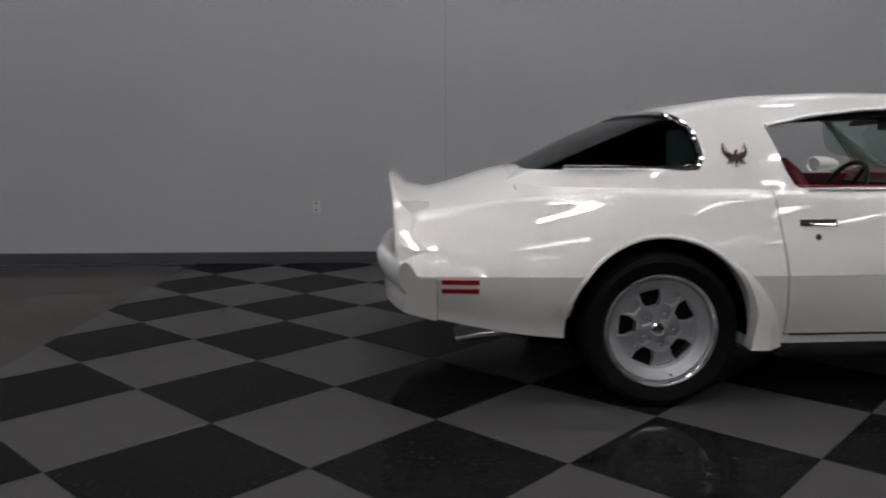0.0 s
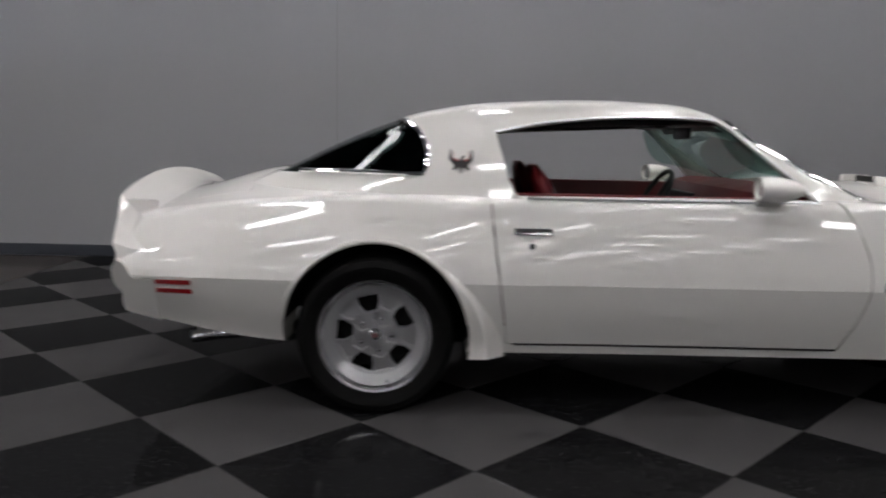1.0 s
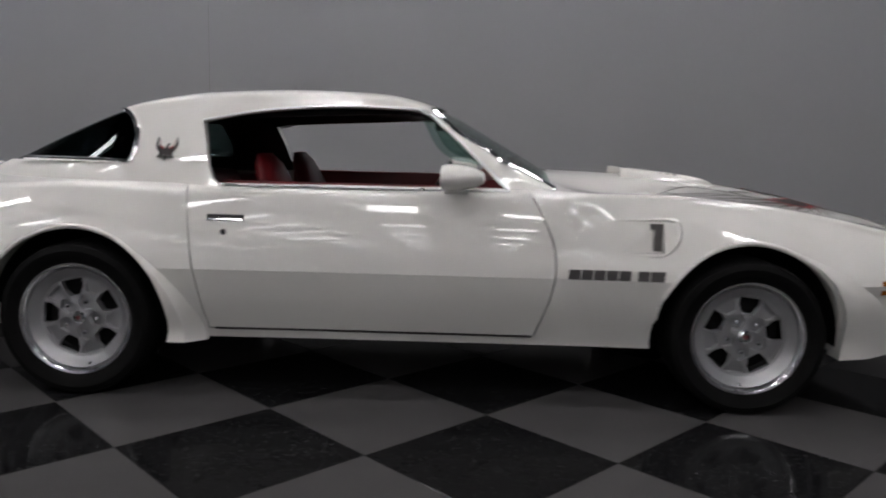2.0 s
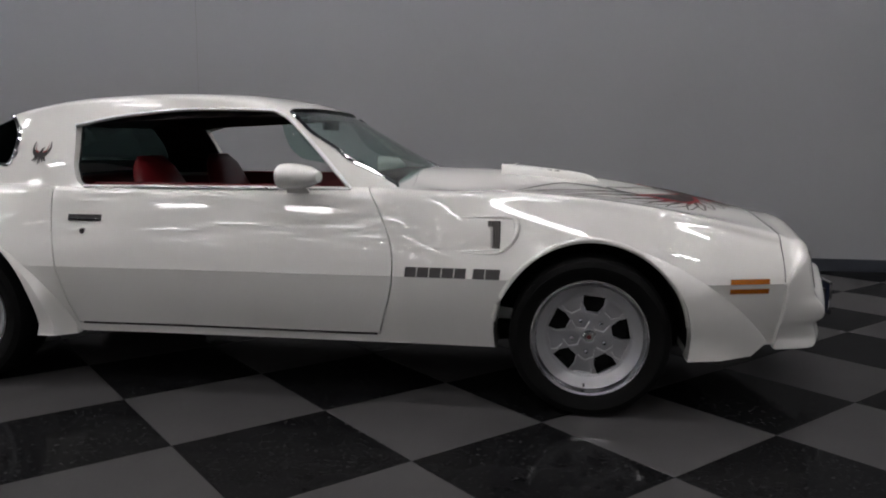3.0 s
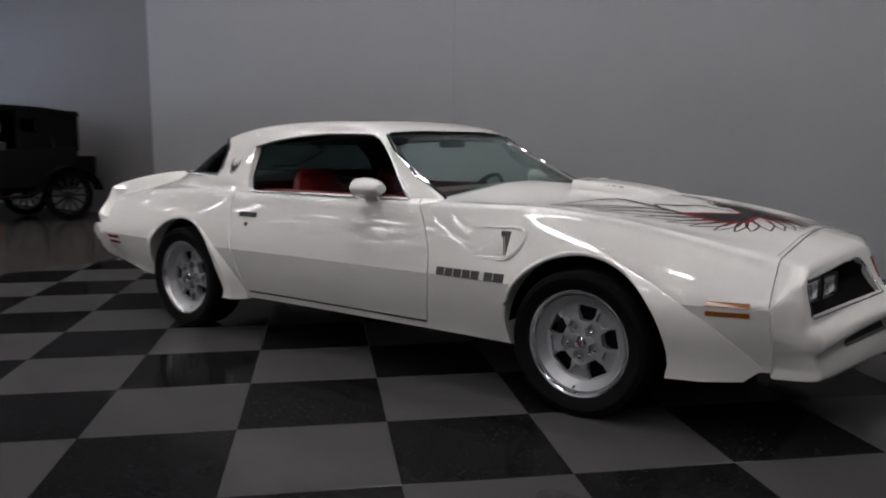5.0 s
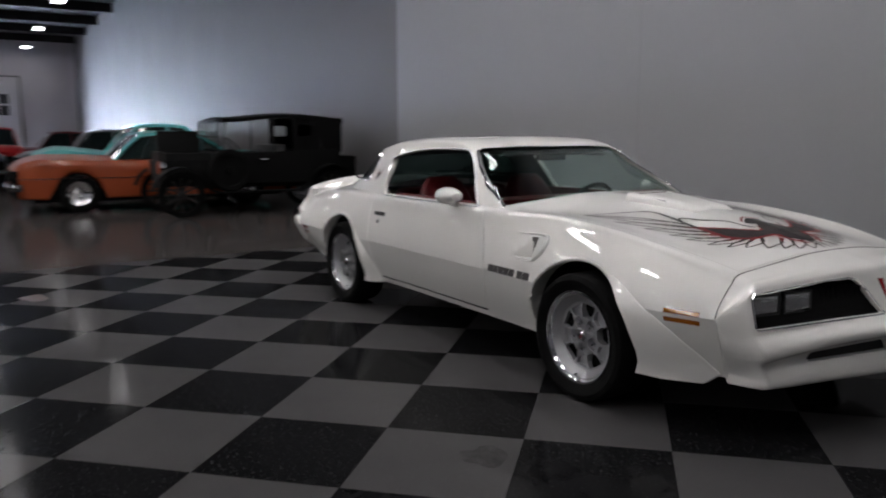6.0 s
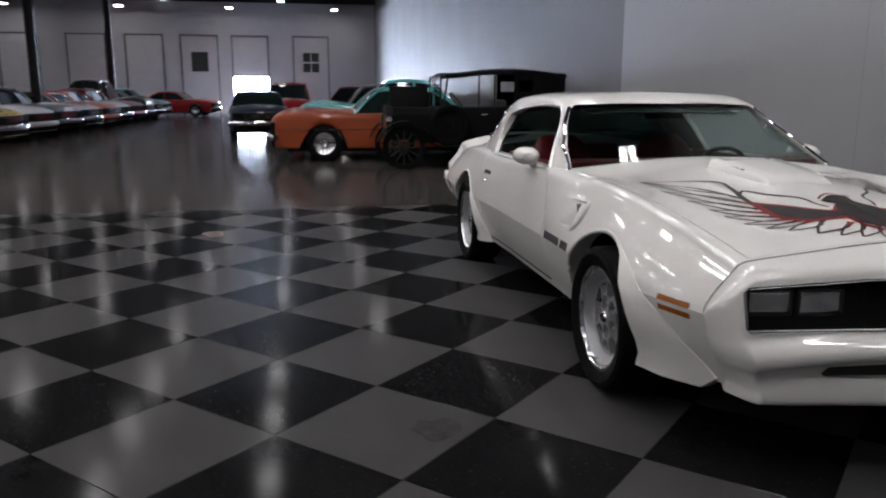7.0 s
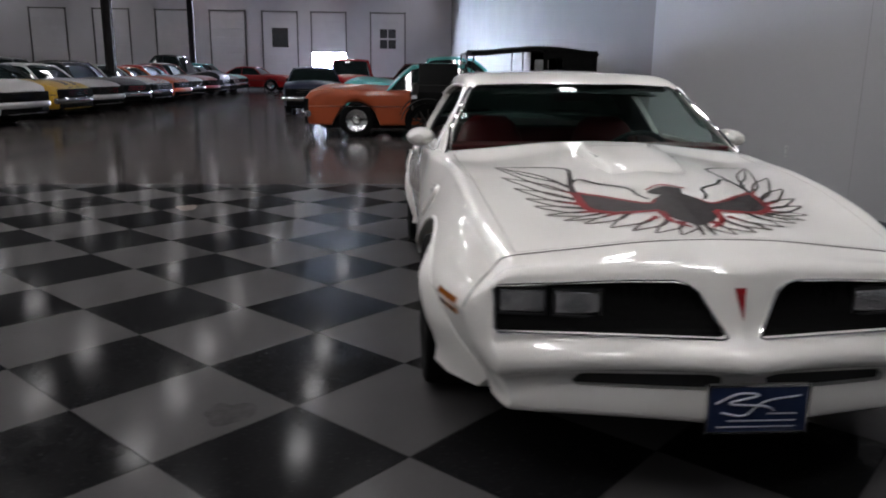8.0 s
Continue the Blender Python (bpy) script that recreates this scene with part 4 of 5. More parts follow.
# ---- hood scoop and decals ----
sc_rings = []
for t in np.linspace(0, 1, 22):
    x = 2.365 + 0.45 * t
    w = 0.168 - 0.030 * t ** 2
    h = 0.046 * (1 - 0.35 * t - 0.65 * t ** 12) + 0.001
    z0 = top_z(x, 0) - 0.012
    sc_rings.append([(x - (0.02 if t == 0 else 0), y * w, z0 + zz * h) for y, zz in ((-1.10, 0), (-1.05, 0.4), (-1.01, 0.80), (-0.95, 0.97), (-0.5, 1.04), (0, 1.06), (0.5, 1.04), (0.95, 0.97), (1.01, 0.80), (1.05, 0.4), (1.10, 0))])
for k, r in enumerate(sc_rings):
    sc_rings[k] = [(x, y, z - 0.002) for x, y, z in r]
scoop_bm = loft(sc_rings)
scoop_bm = carve(scoop_bm, prism([(-0.145, top_z(2.36, 0) + 0.002), (0.145, top_z(2.36, 0) + 0.002), (0.135, top_z(2.36, 0) + 0.032), (-0.135, top_z(2.36, 0) + 0.032)], 2.2, 2.42, "x"))
scoop = part("hood_scoop", scoop_bm, M_PAINT, coupe, "white rear-facing hood scoop", smooth=70)
part("scoop_mouth", box(2.41, -0.14, top_z(2.42, 0) + 0.002, 2.42, 0.14, top_z(2.42, 0) + 0.031), M_SLOT, scoop)
for s in (-1, 1):
    for k in range(5):
        x = 2.44 + 0.036 * k + (0.014 if k > 1 else 0)
        bmk = box(x, -0.0015, -0.008, x + 0.022, 0.0015, 0.008)
        for v in bmk.verts:
            t = (v.co.x - 2.365) / 0.45
            wv = (0.168 - 0.030 * t ** 2) * (1.03 - 0.06 * ((v.co.z + 0.012) / 0.026))
            v.co.y = s * (wv + (0.002 if v.co.y * s > 0 else -0.004))
            v.co.z = top_z(v.co.x, 0) + 0.014 + v.co.z * 0.9
        part("scoop_mark", bmk, M_PRINT, scoop, smooth=0)

M_DECAL_K = surf("charcoal_decal", (0.018, 0.014, 0.014), 0.42, var=0.2, scale=30, spec=0.25)
M_DECAL_R = surf("dark_red_decal", (0.20, 0.010, 0.012), 0.42, var=0.2, scale=30, spec=0.25)
M_DECAL_G = surf("bronze_decal", (0.045, 0.03, 0.026), 0.42, var=0.25, scale=30, spec=0.25)


def ribbon(bm, pts, w0, w1, lift):
    """A flat band that lies on the hood, tapering from w0 to w1."""
    p = [Vector((a, b)) for a, b in pts]
    rows = []
    for i, q in enumerate(p):
        d = (p[min(i + 1, len(p) - 1)] - p[max(i - 1, 0)]).normalized()
        nrm = Vector((-d.y, d.x))
        w = w0 + (w1 - w0) * i / (len(p) - 1)
        rows.append([bm.verts.new((c.x, c.y, top_z(c.x, c.y) + lift)) for c in (q - nrm * w / 2, q, q + nrm * w / 2)])
    for a, b in zip(rows, rows[1:]):
        for k in range(2):
            bm.faces.new((a[k], a[k + 1], b[k + 1], b[k]))


def sheet(bm, left, right, lift, n=5):
    """A flat patch on the hood between two edges of equally many points."""
    rows = []
    for a, b in zip(left, right):
        a, b = Vector(a), Vector(b)
        rows.append([bm.verts.new(((a + (b - a) * k / n).x, (a + (b - a) * k / n).y, top_z((a + (b - a) * k / n).x, (a + (b - a) * k / n).y) + lift)) for k in range(n + 1)])
    for a, b in zip(rows, rows[1:]):
        for k in range(n):
            bm.faces.new((a[k], a[k + 1], b[k + 1], b[k]))


def mirrored(pts, s):
    return [(x, s * y) for x, y in pts]


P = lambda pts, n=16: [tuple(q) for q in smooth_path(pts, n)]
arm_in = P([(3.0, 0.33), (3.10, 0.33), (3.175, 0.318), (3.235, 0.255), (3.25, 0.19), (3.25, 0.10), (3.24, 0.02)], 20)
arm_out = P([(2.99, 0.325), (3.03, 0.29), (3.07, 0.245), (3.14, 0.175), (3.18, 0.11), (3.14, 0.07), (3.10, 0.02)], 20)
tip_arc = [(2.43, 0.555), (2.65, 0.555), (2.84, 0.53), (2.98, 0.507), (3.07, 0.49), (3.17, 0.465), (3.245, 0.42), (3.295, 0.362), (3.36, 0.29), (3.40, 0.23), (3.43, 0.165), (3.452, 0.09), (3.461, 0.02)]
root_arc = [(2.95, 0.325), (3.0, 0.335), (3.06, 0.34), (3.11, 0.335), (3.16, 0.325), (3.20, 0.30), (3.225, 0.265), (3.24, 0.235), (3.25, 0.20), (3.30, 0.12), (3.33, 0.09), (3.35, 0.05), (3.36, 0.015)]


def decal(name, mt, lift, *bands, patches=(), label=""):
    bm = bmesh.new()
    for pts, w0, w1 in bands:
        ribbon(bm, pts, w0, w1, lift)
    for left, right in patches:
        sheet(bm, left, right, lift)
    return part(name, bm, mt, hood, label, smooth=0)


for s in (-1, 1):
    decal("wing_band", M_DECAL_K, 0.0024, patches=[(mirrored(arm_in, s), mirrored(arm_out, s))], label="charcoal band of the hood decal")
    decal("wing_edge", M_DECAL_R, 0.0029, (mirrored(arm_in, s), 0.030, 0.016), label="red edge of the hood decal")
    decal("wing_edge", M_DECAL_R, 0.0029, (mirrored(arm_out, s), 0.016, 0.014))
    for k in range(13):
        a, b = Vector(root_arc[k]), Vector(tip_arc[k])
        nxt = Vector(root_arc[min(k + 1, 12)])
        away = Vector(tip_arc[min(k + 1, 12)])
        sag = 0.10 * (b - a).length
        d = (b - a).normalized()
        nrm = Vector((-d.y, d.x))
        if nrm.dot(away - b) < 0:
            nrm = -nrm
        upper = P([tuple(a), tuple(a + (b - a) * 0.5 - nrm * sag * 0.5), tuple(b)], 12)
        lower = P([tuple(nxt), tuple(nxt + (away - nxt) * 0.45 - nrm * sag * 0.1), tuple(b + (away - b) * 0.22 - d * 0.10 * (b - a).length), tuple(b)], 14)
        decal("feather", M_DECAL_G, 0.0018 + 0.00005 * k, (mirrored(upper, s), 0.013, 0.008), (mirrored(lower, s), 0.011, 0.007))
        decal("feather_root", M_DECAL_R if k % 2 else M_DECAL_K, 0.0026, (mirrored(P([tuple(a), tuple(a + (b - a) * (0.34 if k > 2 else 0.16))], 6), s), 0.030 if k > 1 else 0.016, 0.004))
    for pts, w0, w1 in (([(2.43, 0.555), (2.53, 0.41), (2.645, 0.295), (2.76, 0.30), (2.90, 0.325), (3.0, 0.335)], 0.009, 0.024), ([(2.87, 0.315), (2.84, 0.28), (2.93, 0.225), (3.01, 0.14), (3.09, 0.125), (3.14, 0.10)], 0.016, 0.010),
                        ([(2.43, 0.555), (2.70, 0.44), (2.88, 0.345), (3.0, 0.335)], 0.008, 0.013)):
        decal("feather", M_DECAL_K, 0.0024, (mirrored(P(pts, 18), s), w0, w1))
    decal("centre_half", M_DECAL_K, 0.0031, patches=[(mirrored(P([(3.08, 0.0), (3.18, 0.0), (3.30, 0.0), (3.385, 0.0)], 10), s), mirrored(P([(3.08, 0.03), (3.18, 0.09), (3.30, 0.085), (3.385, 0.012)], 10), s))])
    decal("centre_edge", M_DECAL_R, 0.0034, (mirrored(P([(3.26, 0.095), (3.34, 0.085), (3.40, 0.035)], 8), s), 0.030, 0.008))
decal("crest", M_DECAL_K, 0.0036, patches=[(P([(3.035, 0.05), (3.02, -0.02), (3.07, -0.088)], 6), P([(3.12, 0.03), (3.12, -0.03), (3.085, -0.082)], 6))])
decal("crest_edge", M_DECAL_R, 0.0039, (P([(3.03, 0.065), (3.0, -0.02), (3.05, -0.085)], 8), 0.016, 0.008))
# small matching decals on the sail panels


def sail_band(bm, s, pts, w0, w1):
    p = [Vector(q) for q in P(pts, 10)]
    rows = []
    for i, q in enumerate(p):
        d = (p[min(i + 1, 9)] - p[max(i - 1, 0)]).normalized()
        n = Vector((-d.y, d.x)) * (w0 + (w1 - w0) * i / 9) / 2
        rows.append([bm.verts.new((c.x, s * (house_y(c.x, c.y) + 0.0025), c.y)) for c in (q - n, q + n)])
    for a, b in zip(rows, rows[1:]):
        bm.faces.new((a[0], a[1], b[1], b[0]))


for s in (-1, 1):
    dark, red = bmesh.new(), bmesh.new()
    cx, cz = 0.335, 1.02
    for q in (-1, 1):
        sail_band(dark, s, [(cx, cz - 0.008), (cx + q * 0.024, cz - 0.006), (cx + q * 0.044, cz + 0.016), (cx + q * 0.042, cz + 0.05)], 0.028, 0.004)
        sail_band(red, s, [(cx + q * 0.012, cz + 0.004), (cx + q * 0.028, cz + 0.012), (cx + q * 0.034, cz + 0.04)], 0.010, 0.002)
        for k in range(3):
            sail_band(dark, s, [(cx + q * 0.010 * k, cz - 0.012), (cx + q * (0.004 + 0.013 * k), cz - 0.030), (cx + q * (0.004 + 0.017 * k), cz - 0.048 + 0.008 * k)], 0.013, 0.003)
    sail_band(dark, s, [(cx, cz - 0.01), (cx + 0.002, cz + 0.012), (cx + 0.014, cz + 0.024)], 0.018, 0.006)
    part("sail_decal", dark, M_DECAL_K, coupe, "small dark feathered decal", smooth=0)
    part("sail_decal_edge", red, M_DECAL_R, coupe, smooth=0)

# ---- cabin ----
part("cabin_floor", box(0.43, -0.70, 0.335, 1.92, 0.70, 0.35), M_REDCARPET, coupe, "red carpet")
part("tunnel", box(0.2, -0.13, 0.35, 1.8, 0.13, 0.50, bevel=0.05), M_REDCARPET, coupe)
part("console", box(0.85, -0.10, 0.48, 1.6, 0.10, 0.60, bevel=0.03), M_BLACK, coupe, "black centre console")


def seat_back(cx, cy, w, z0, z1, lean, thick):
    rings = []
    for t in np.linspace(0, 1, 12):
        z = z0 + (z1 - z0) * t
        ww = w * (1 - 0.42 * max(0, (t - 0.62) / 0.38) ** 1.6)
        th = thick * (1 - 0.5 * t ** 2)
        if t > 0.95:
            ww, th = ww * 0.8, th * 0.5
        xc = cx - lean * t
        rings.append([(xc + th * math.cos(a) * (1.0 if math.cos(a) > 0 else 0.8), cy + ww * math.copysign(abs(math.sin(a)) ** 0.6, math.sin(a)), z) for a in [2 * math.pi * k / 20 for k in range(20)]])
    return loft(rings)


for s in (-1, 1):
    st_ = part("front_seat", seat_back(0.86, s * 0.37, 0.225, 0.45, 1.005, 0.20, 0.085), M_RED, coupe, "red vinyl bucket seat", smooth=50)
    part("cushion", box(0.82, s * 0.37 - 0.25, 0.40, 1.36, s * 0.37 + 0.25, 0.56, bevel=0.06, seg=4), M_RED, st_)
    part("quarter_trim", box(0.16, s * 0.66 - 0.02, 0.70, 0.50, s * 0.66 + 0.03, 0.865, bevel=0.02), M_RED, coupe, "red rear side trim")
part("rear_seat", box(0.12, -0.48, 0.50, 0.30, 0.48, 0.90, bevel=0.06, seg=4), M_RED, coupe, "red rear seat back")
part("rear_cushion", box(0.22, -0.48, 0.38, 0.62, 0.48, 0.54, bevel=0.05, seg=3), M_RED, coupe)
part("parcel_shelf", box(-0.15, -0.50, 0.88, 0.16, 0.50, 0.90, bevel=0.006), M_BLACK, coupe)
dash = prism([(1.58, 0.70), (1.57, 0.83), (1.62, 0.905), (1.72, 0.93), (1.90, 0.925), (1.93, 0.62), (1.68, 0.60)], -0.70, 0.70, "y")
part("dashboard", dash, M_RED, coupe, "red padded dashboard", smooth=30)
part("instrument_panel", box(1.555, 0.16, 0.70, 1.60, 0.62, 0.86, bevel=0.02), M_BLACK, coupe)
ring = [(0.185 * math.cos(a), 0.185 * math.sin(a)) for a in [2 * math.pi * k / 32 for k in range(32)]]
sw_m = Matrix.Translation((1.42, 0.37, 0.80)) @ Matrix.Rotation(radians(-62), 4, "Y")
wheel_bm = tube([sw_m @ Vector((x, y, 0)) for x, y in ring], 0.014, 8, close=True)
for a in (90, 210, 330):
    bm_tube(wheel_bm, [sw_m @ Vector((0, 0, -0.02)), sw_m @ Vector((0.18 * math.cos(radians(a)), 0.18 * math.sin(radians(a)), 0))], 0.012, 6)
part("steering_wheel", wheel_bm, M_BLACK, coupe, "black three-spoke steering wheel")
part("steering_column", tube([(1.43, 0.37, 0.79), (1.7, 0.37, 0.68)], 0.035, 12), M_BLACK, coupe)
part("inside_mirror", box(1.44, -0.12, 1.135, 1.462, 0.12, 1.195, bevel=0.012), M_BLACK, coupe)
for s in (-1, 1):
    part("sun_visor", box(1.34, s * 0.30 - 0.2, 1.19, 1.46, s * 0.30 + 0.2, 1.205, bevel=0.006), M_BLACK, coupe)
# ---- the far wall's dock doors ----
# Panel colour lifted towards the hazed wall, for the daylight glow.
M_DOOR = surf("white_dock_door", (0.68, 0.66, 0.69), 0.55, var=0.06, scale=1.5)
M_TRACK = surf("grey_steel_track", (0.12, 0.115, 0.12), 0.5, var=0.2, scale=4)
M_PANEDARK = surf("dark_pane", (0.03, 0.03, 0.035), 0.2, var=0.2)
for k, dy in enumerate(DOORS):
    bottom = 2.35 if k == 0 else 0.0
    door = tagged(new("dock_door"), "pale sectional dock door" + (", half raised to bright daylight" if k == 0 else " in the far wall, closed"), "dock door", "dock doors")
    door.matrix_basis = pose(FAR_X, dy, 0)
    n = 5 if k == 0 else 9
    for q in range(n):
        z0, z1 = bottom + (5.0 - bottom) * q / n, bottom + (5.0 - bottom) * (q + 1) / n
        part("panel", box(0.01 if k else -0.12, -1.14 if k else -1.178, z0 + 0.01, 0.05 if k else -0.08, 1.14 if k else 1.178, z1 - 0.01, bevel=0.008, seg=1), M_DOOR, door)
    part("door_skin", box(-0.14 if k == 0 else 0.003, -1.15 if k else -1.179, bottom, -0.125 if k == 0 else 0.009, 1.15 if k else 1.179, 5.05), M_DOOR, door)
    for sy in (-1.2, 1.2):
        part("track", box(0.003, sy - 0.04, 0, 0.09, sy + 0.04, 5.15), M_TRACK, door)
    part("lintel", box(0.003, -1.25, 5.05, 0.11, 1.25, 5.13), M_TRACK, door)
    if k in (1, 2):
        part("window", box(0.05, -0.55, 2.7, 0.06, 0.55, 4.0), M_PANEDARK, door, "dark square window")
        if k == 1:
            part("window_bar", box(0.06, -0.03, 2.7, 0.07, 0.03, 4.0), M_DOOR, door)
            part("window_bar", box(0.06, -0.55, 3.3, 0.07, 0.55, 3.4), M_DOOR, door)
tagged(mesh_ob("daylight_backdrop", box(FAR_X - 1.6, DOORS[0] - 3, -0.3, FAR_X - 1.5, DOORS[0] + 3, 5), M_DAY, smooth=0), "bright daylight outside the raised dock door", "backdrop", kind="structure")

# ---- parked cars ----
M_CARGLASS = surf("dark_car_glass", (0.012, 0.02, 0.02), 0.05, var=0.1, coat=1.0)


def car_paint(name, col, rough=0.25):
    return surf(name, col, rough + 0.1, var=0.04, scale=2, coat=0.45, bscale=500, rvar=0.05, spec=0.25)


def parked_car(name, label, m, paint, top=None, L=4.9, W=1.86, H=1.36, hood=0.93, deck=0.93, cabin=(-1.35, -0.55, 0.35, 0.95), stripe=None, round_lamps=True, fins=0.0, group="parked cars"):
    """A parked car facing +x, its middle at the origin. cabin: where the rear glass starts, the roof starts and ends, and the windscreen ends."""
    car = thing(name, label, "car", m, group)
    top = top or paint
    wheels = (-L * 0.29, L * 0.30)
    R = 0.34

    def floor_z(x):
        z = 0.24 + 0.10 * max(0, abs(x) / (L / 2) - 0.75)
        for w in wheels:
            if abs(x - w) < R + 0.05:
                z = max(z, 0.33 + math.sqrt((R + 0.05) ** 2 - (x - w) ** 2) * 0.93)
        return z

    belt = curve1([(-L / 2, deck - 0.16), (-L / 2 + 0.25, deck - 0.04 + fins), (-L * 0.15, 0.90), (L * 0.12, 0.90), (L / 2 - 0.45, hood - 0.06), (L / 2 - 0.12, hood - 0.14), (L / 2, hood - 0.26)])
    mid = curve1([(-L / 2, deck - 0.12), (-L / 2 + 0.3, deck + 0.01), (-L * 0.15, 0.95), (L * 0.10, 0.97), (L / 2 - 0.5, hood + 0.01), (L / 2 - 0.12, hood - 0.10), (L / 2, hood - 0.23)])
    half = curve1([(-L / 2, W * 0.43), (-L / 2 + 0.3, W * 0.48), (0, W * 0.5), (L / 2 - 0.5, W * 0.48), (L / 2 - 0.1, W * 0.44), (L / 2, W * 0.39)])
    rings = []
    for k in range(49):
        x = -L / 2 + L * k / 48
        zf, b, c, h = floor_z(x), belt(x), mid(x), half(x)
        zf = min(zf, b - 0.12)
        pr = smooth_path([(h - 0.06, zf), (h - 0.01, zf + 0.04), (h, (zf + b) / 2), (h - 0.02, b - 0.06), (h - 0.08, b), (h * 0.55, 0.35 * b + 0.65 * c), (0, c)], 14)
        rings.append([(x, -y, z) for y, z in pr] + [(x, y, z) for y, z in pr[-2::-1]])
    part("body", loft(rings), paint, car, smooth=35)
    a, b, c, d = cabin
    line = curve1([(a, 0.88), (b, H - 0.03), ((b + c) / 2, H), (c, H - 0.03), (d, 0.90)])
    rings, roof = [], []
    for k in range(21):
        x = a + (d - a) * k / 20
        zt = line(x)
        wt = W * 0.5 - 0.10 - 0.18 * min(1, (zt - 0.86) / 0.45)
        wb = W * 0.5 - 0.10
        rings.append([(x, -wb, 0.86), (x, -wt, zt - 0.03), (x, -wt * 0.6, zt), (x, wt * 0.6, zt), (x, wt, zt - 0.03), (x, wb, 0.86)])
    part("glass", loft(rings), M_CARGLASS, car, "dark tinted glass", smooth=35)
    for k in range(13):
        x = b - 0.12 + (c - b + 0.2) * k / 12
        zt = line(x)
        wt = W * 0.5 - 0.10 - 0.18 * min(1, (zt - 0.86) / 0.45) + 0.006
        roof.append([(x, -wt - 0.012, zt - 0.07), (x, -wt, zt - 0.02), (x, -wt * 0.6, zt + 0.008), (x, wt * 0.6, zt + 0.008), (x, wt, zt - 0.02), (x, wt + 0.012, zt - 0.07)])
    part("roof", loft(roof), top, car, smooth=35)
    for s in (-1, 1):
        for x0, x1 in ((d - 0.03, c + 0.03), (a + 0.05, b), ((b + c) / 2 - 0.15, (b + c) / 2 - 0.12)):
            y0, y1 = W * 0.5 - 0.095, W * 0.5 - 0.27
            part("pillar", tube([(x0, s * y0, 0.88), ((x0 + x1) / 2, s * (y0 + y1) / 2, (0.88 + H - 0.04) / 2 + 0.03), (x1, s * y1, H - 0.05)], 0.028, 6), top, car)
        for w in wheels:
            wh = part("wheel", lathe([(0.21, -0.10), (0.30, -0.105), (0.335, -0.07), (0.335, 0.07), (0.30, 0.10), (0.21, 0.10)], 24, centre=(w, s * (W / 2 - 0.14), 0.335), closed=True), M_RUBBER, car, smooth=40)
            part("rim", lathe([(0.0, s * 0.07), (0.06, s * 0.085), (0.09, s * 0.06), (0.16, s * 0.07), (0.212, s * 0.095), (0.212, -s * 0.05), (0.0, -s * 0.05)], 24, centre=(w, s * (W / 2 - 0.14), 0.335)), M_LIP, wh, smooth=30)
        xs = L / 2 - 0.04
        if round_lamps:
            for q in range(2):
                part("headlight", lathe([(0.0, 0.03), (0.05, 0.028), (0.075, 0.01), (0.085, -0.04), (0.0, -0.04)], 18, "x", (xs, s * (W * 0.36 - 0.19 * q), 0.64)), M_LENS, car)
        else:
            part("headlight", box(xs - 0.08, s * W * 0.33 - 0.16, 0.66, xs + 0.01, s * W * 0.33 + 0.16, 0.73, bevel=0.02), M_LENS, car)
        part("tail_light", box(-L / 2 - 0.01, s * W * 0.34 - 0.12, 0.62, -L / 2 + 0.05, s * W * 0.34 + 0.12, 0.70, bevel=0.01), M_REDLENS, car)
        part("side_trim", tube([(x, s * (half(x) + 0.004), 0.60) for x in np.linspace(-L / 2 + 0.1, L / 2 - 0.1, 16)], 0.010, 5), M_CHROME, car)
    gr = bmesh.new()
    bm_box(gr, L / 2 - 0.10, -W * 0.43, 0.52, L / 2 + 0.008, W * 0.43, 0.74, bevel=0.02)
    bm_box(gr, L / 2 - 0.16, -W * 0.42, 0.26, L / 2 + 0.002, W * 0.42, 0.41, bevel=0.02)
    part("grille", gr, M_DARK, car)
    for q in range(3):
        part("grille_bar", box(L / 2 + 0.002, -W * 0.25, 0.585 + 0.05 * q, L / 2 + 0.014, W * 0.25, 0.595 + 0.05 * q), M_CHROME, car)
    for e in (-1, 1):
        pts = [(e * (L / 2 + 0.07 - 0.16 * (abs(t)) ** 3), t * W * 0.49, 0.46) for t in np.linspace(-1, 1, 15)]
        bb = bmesh.new()
        bm_tube(bb, pts, 0.055, 10)
        for v in bb.verts:
            v.co.z = 0.46 + (v.co.z - 0.46) * 1.25
        part("bumper", bb, M_CHROME if round_lamps else paint, car)
    if stripe:
        for yy in (-0.2, 0.2):
            st = bmesh.new()
            rows = [[st.verts.new((x, yy + o, mid(x) + 0.006 - (mid(x) - (0.35 * belt(x) + 0.65 * mid(x))) * (abs(yy + o) / (half(x) * 0.55)) ** 2)) for o in (-0.09, 0.0, 0.09)] for x in np.linspace(d + 0.05, L / 2 - 0.05, 12)]
            for ra, rb in zip(rows, rows[1:]):
                for k in range(2):
                    st.faces.new((ra[k], ra[k + 1], rb[k + 1], rb[k]))
            part("stripe", st, stripe, car)
    part("underside", box(-L / 2 + 0.3, -W / 2 + 0.2, 0.18, L / 2 - 0.3, W / 2 - 0.2, 0.4), M_DARK, car)
    return car


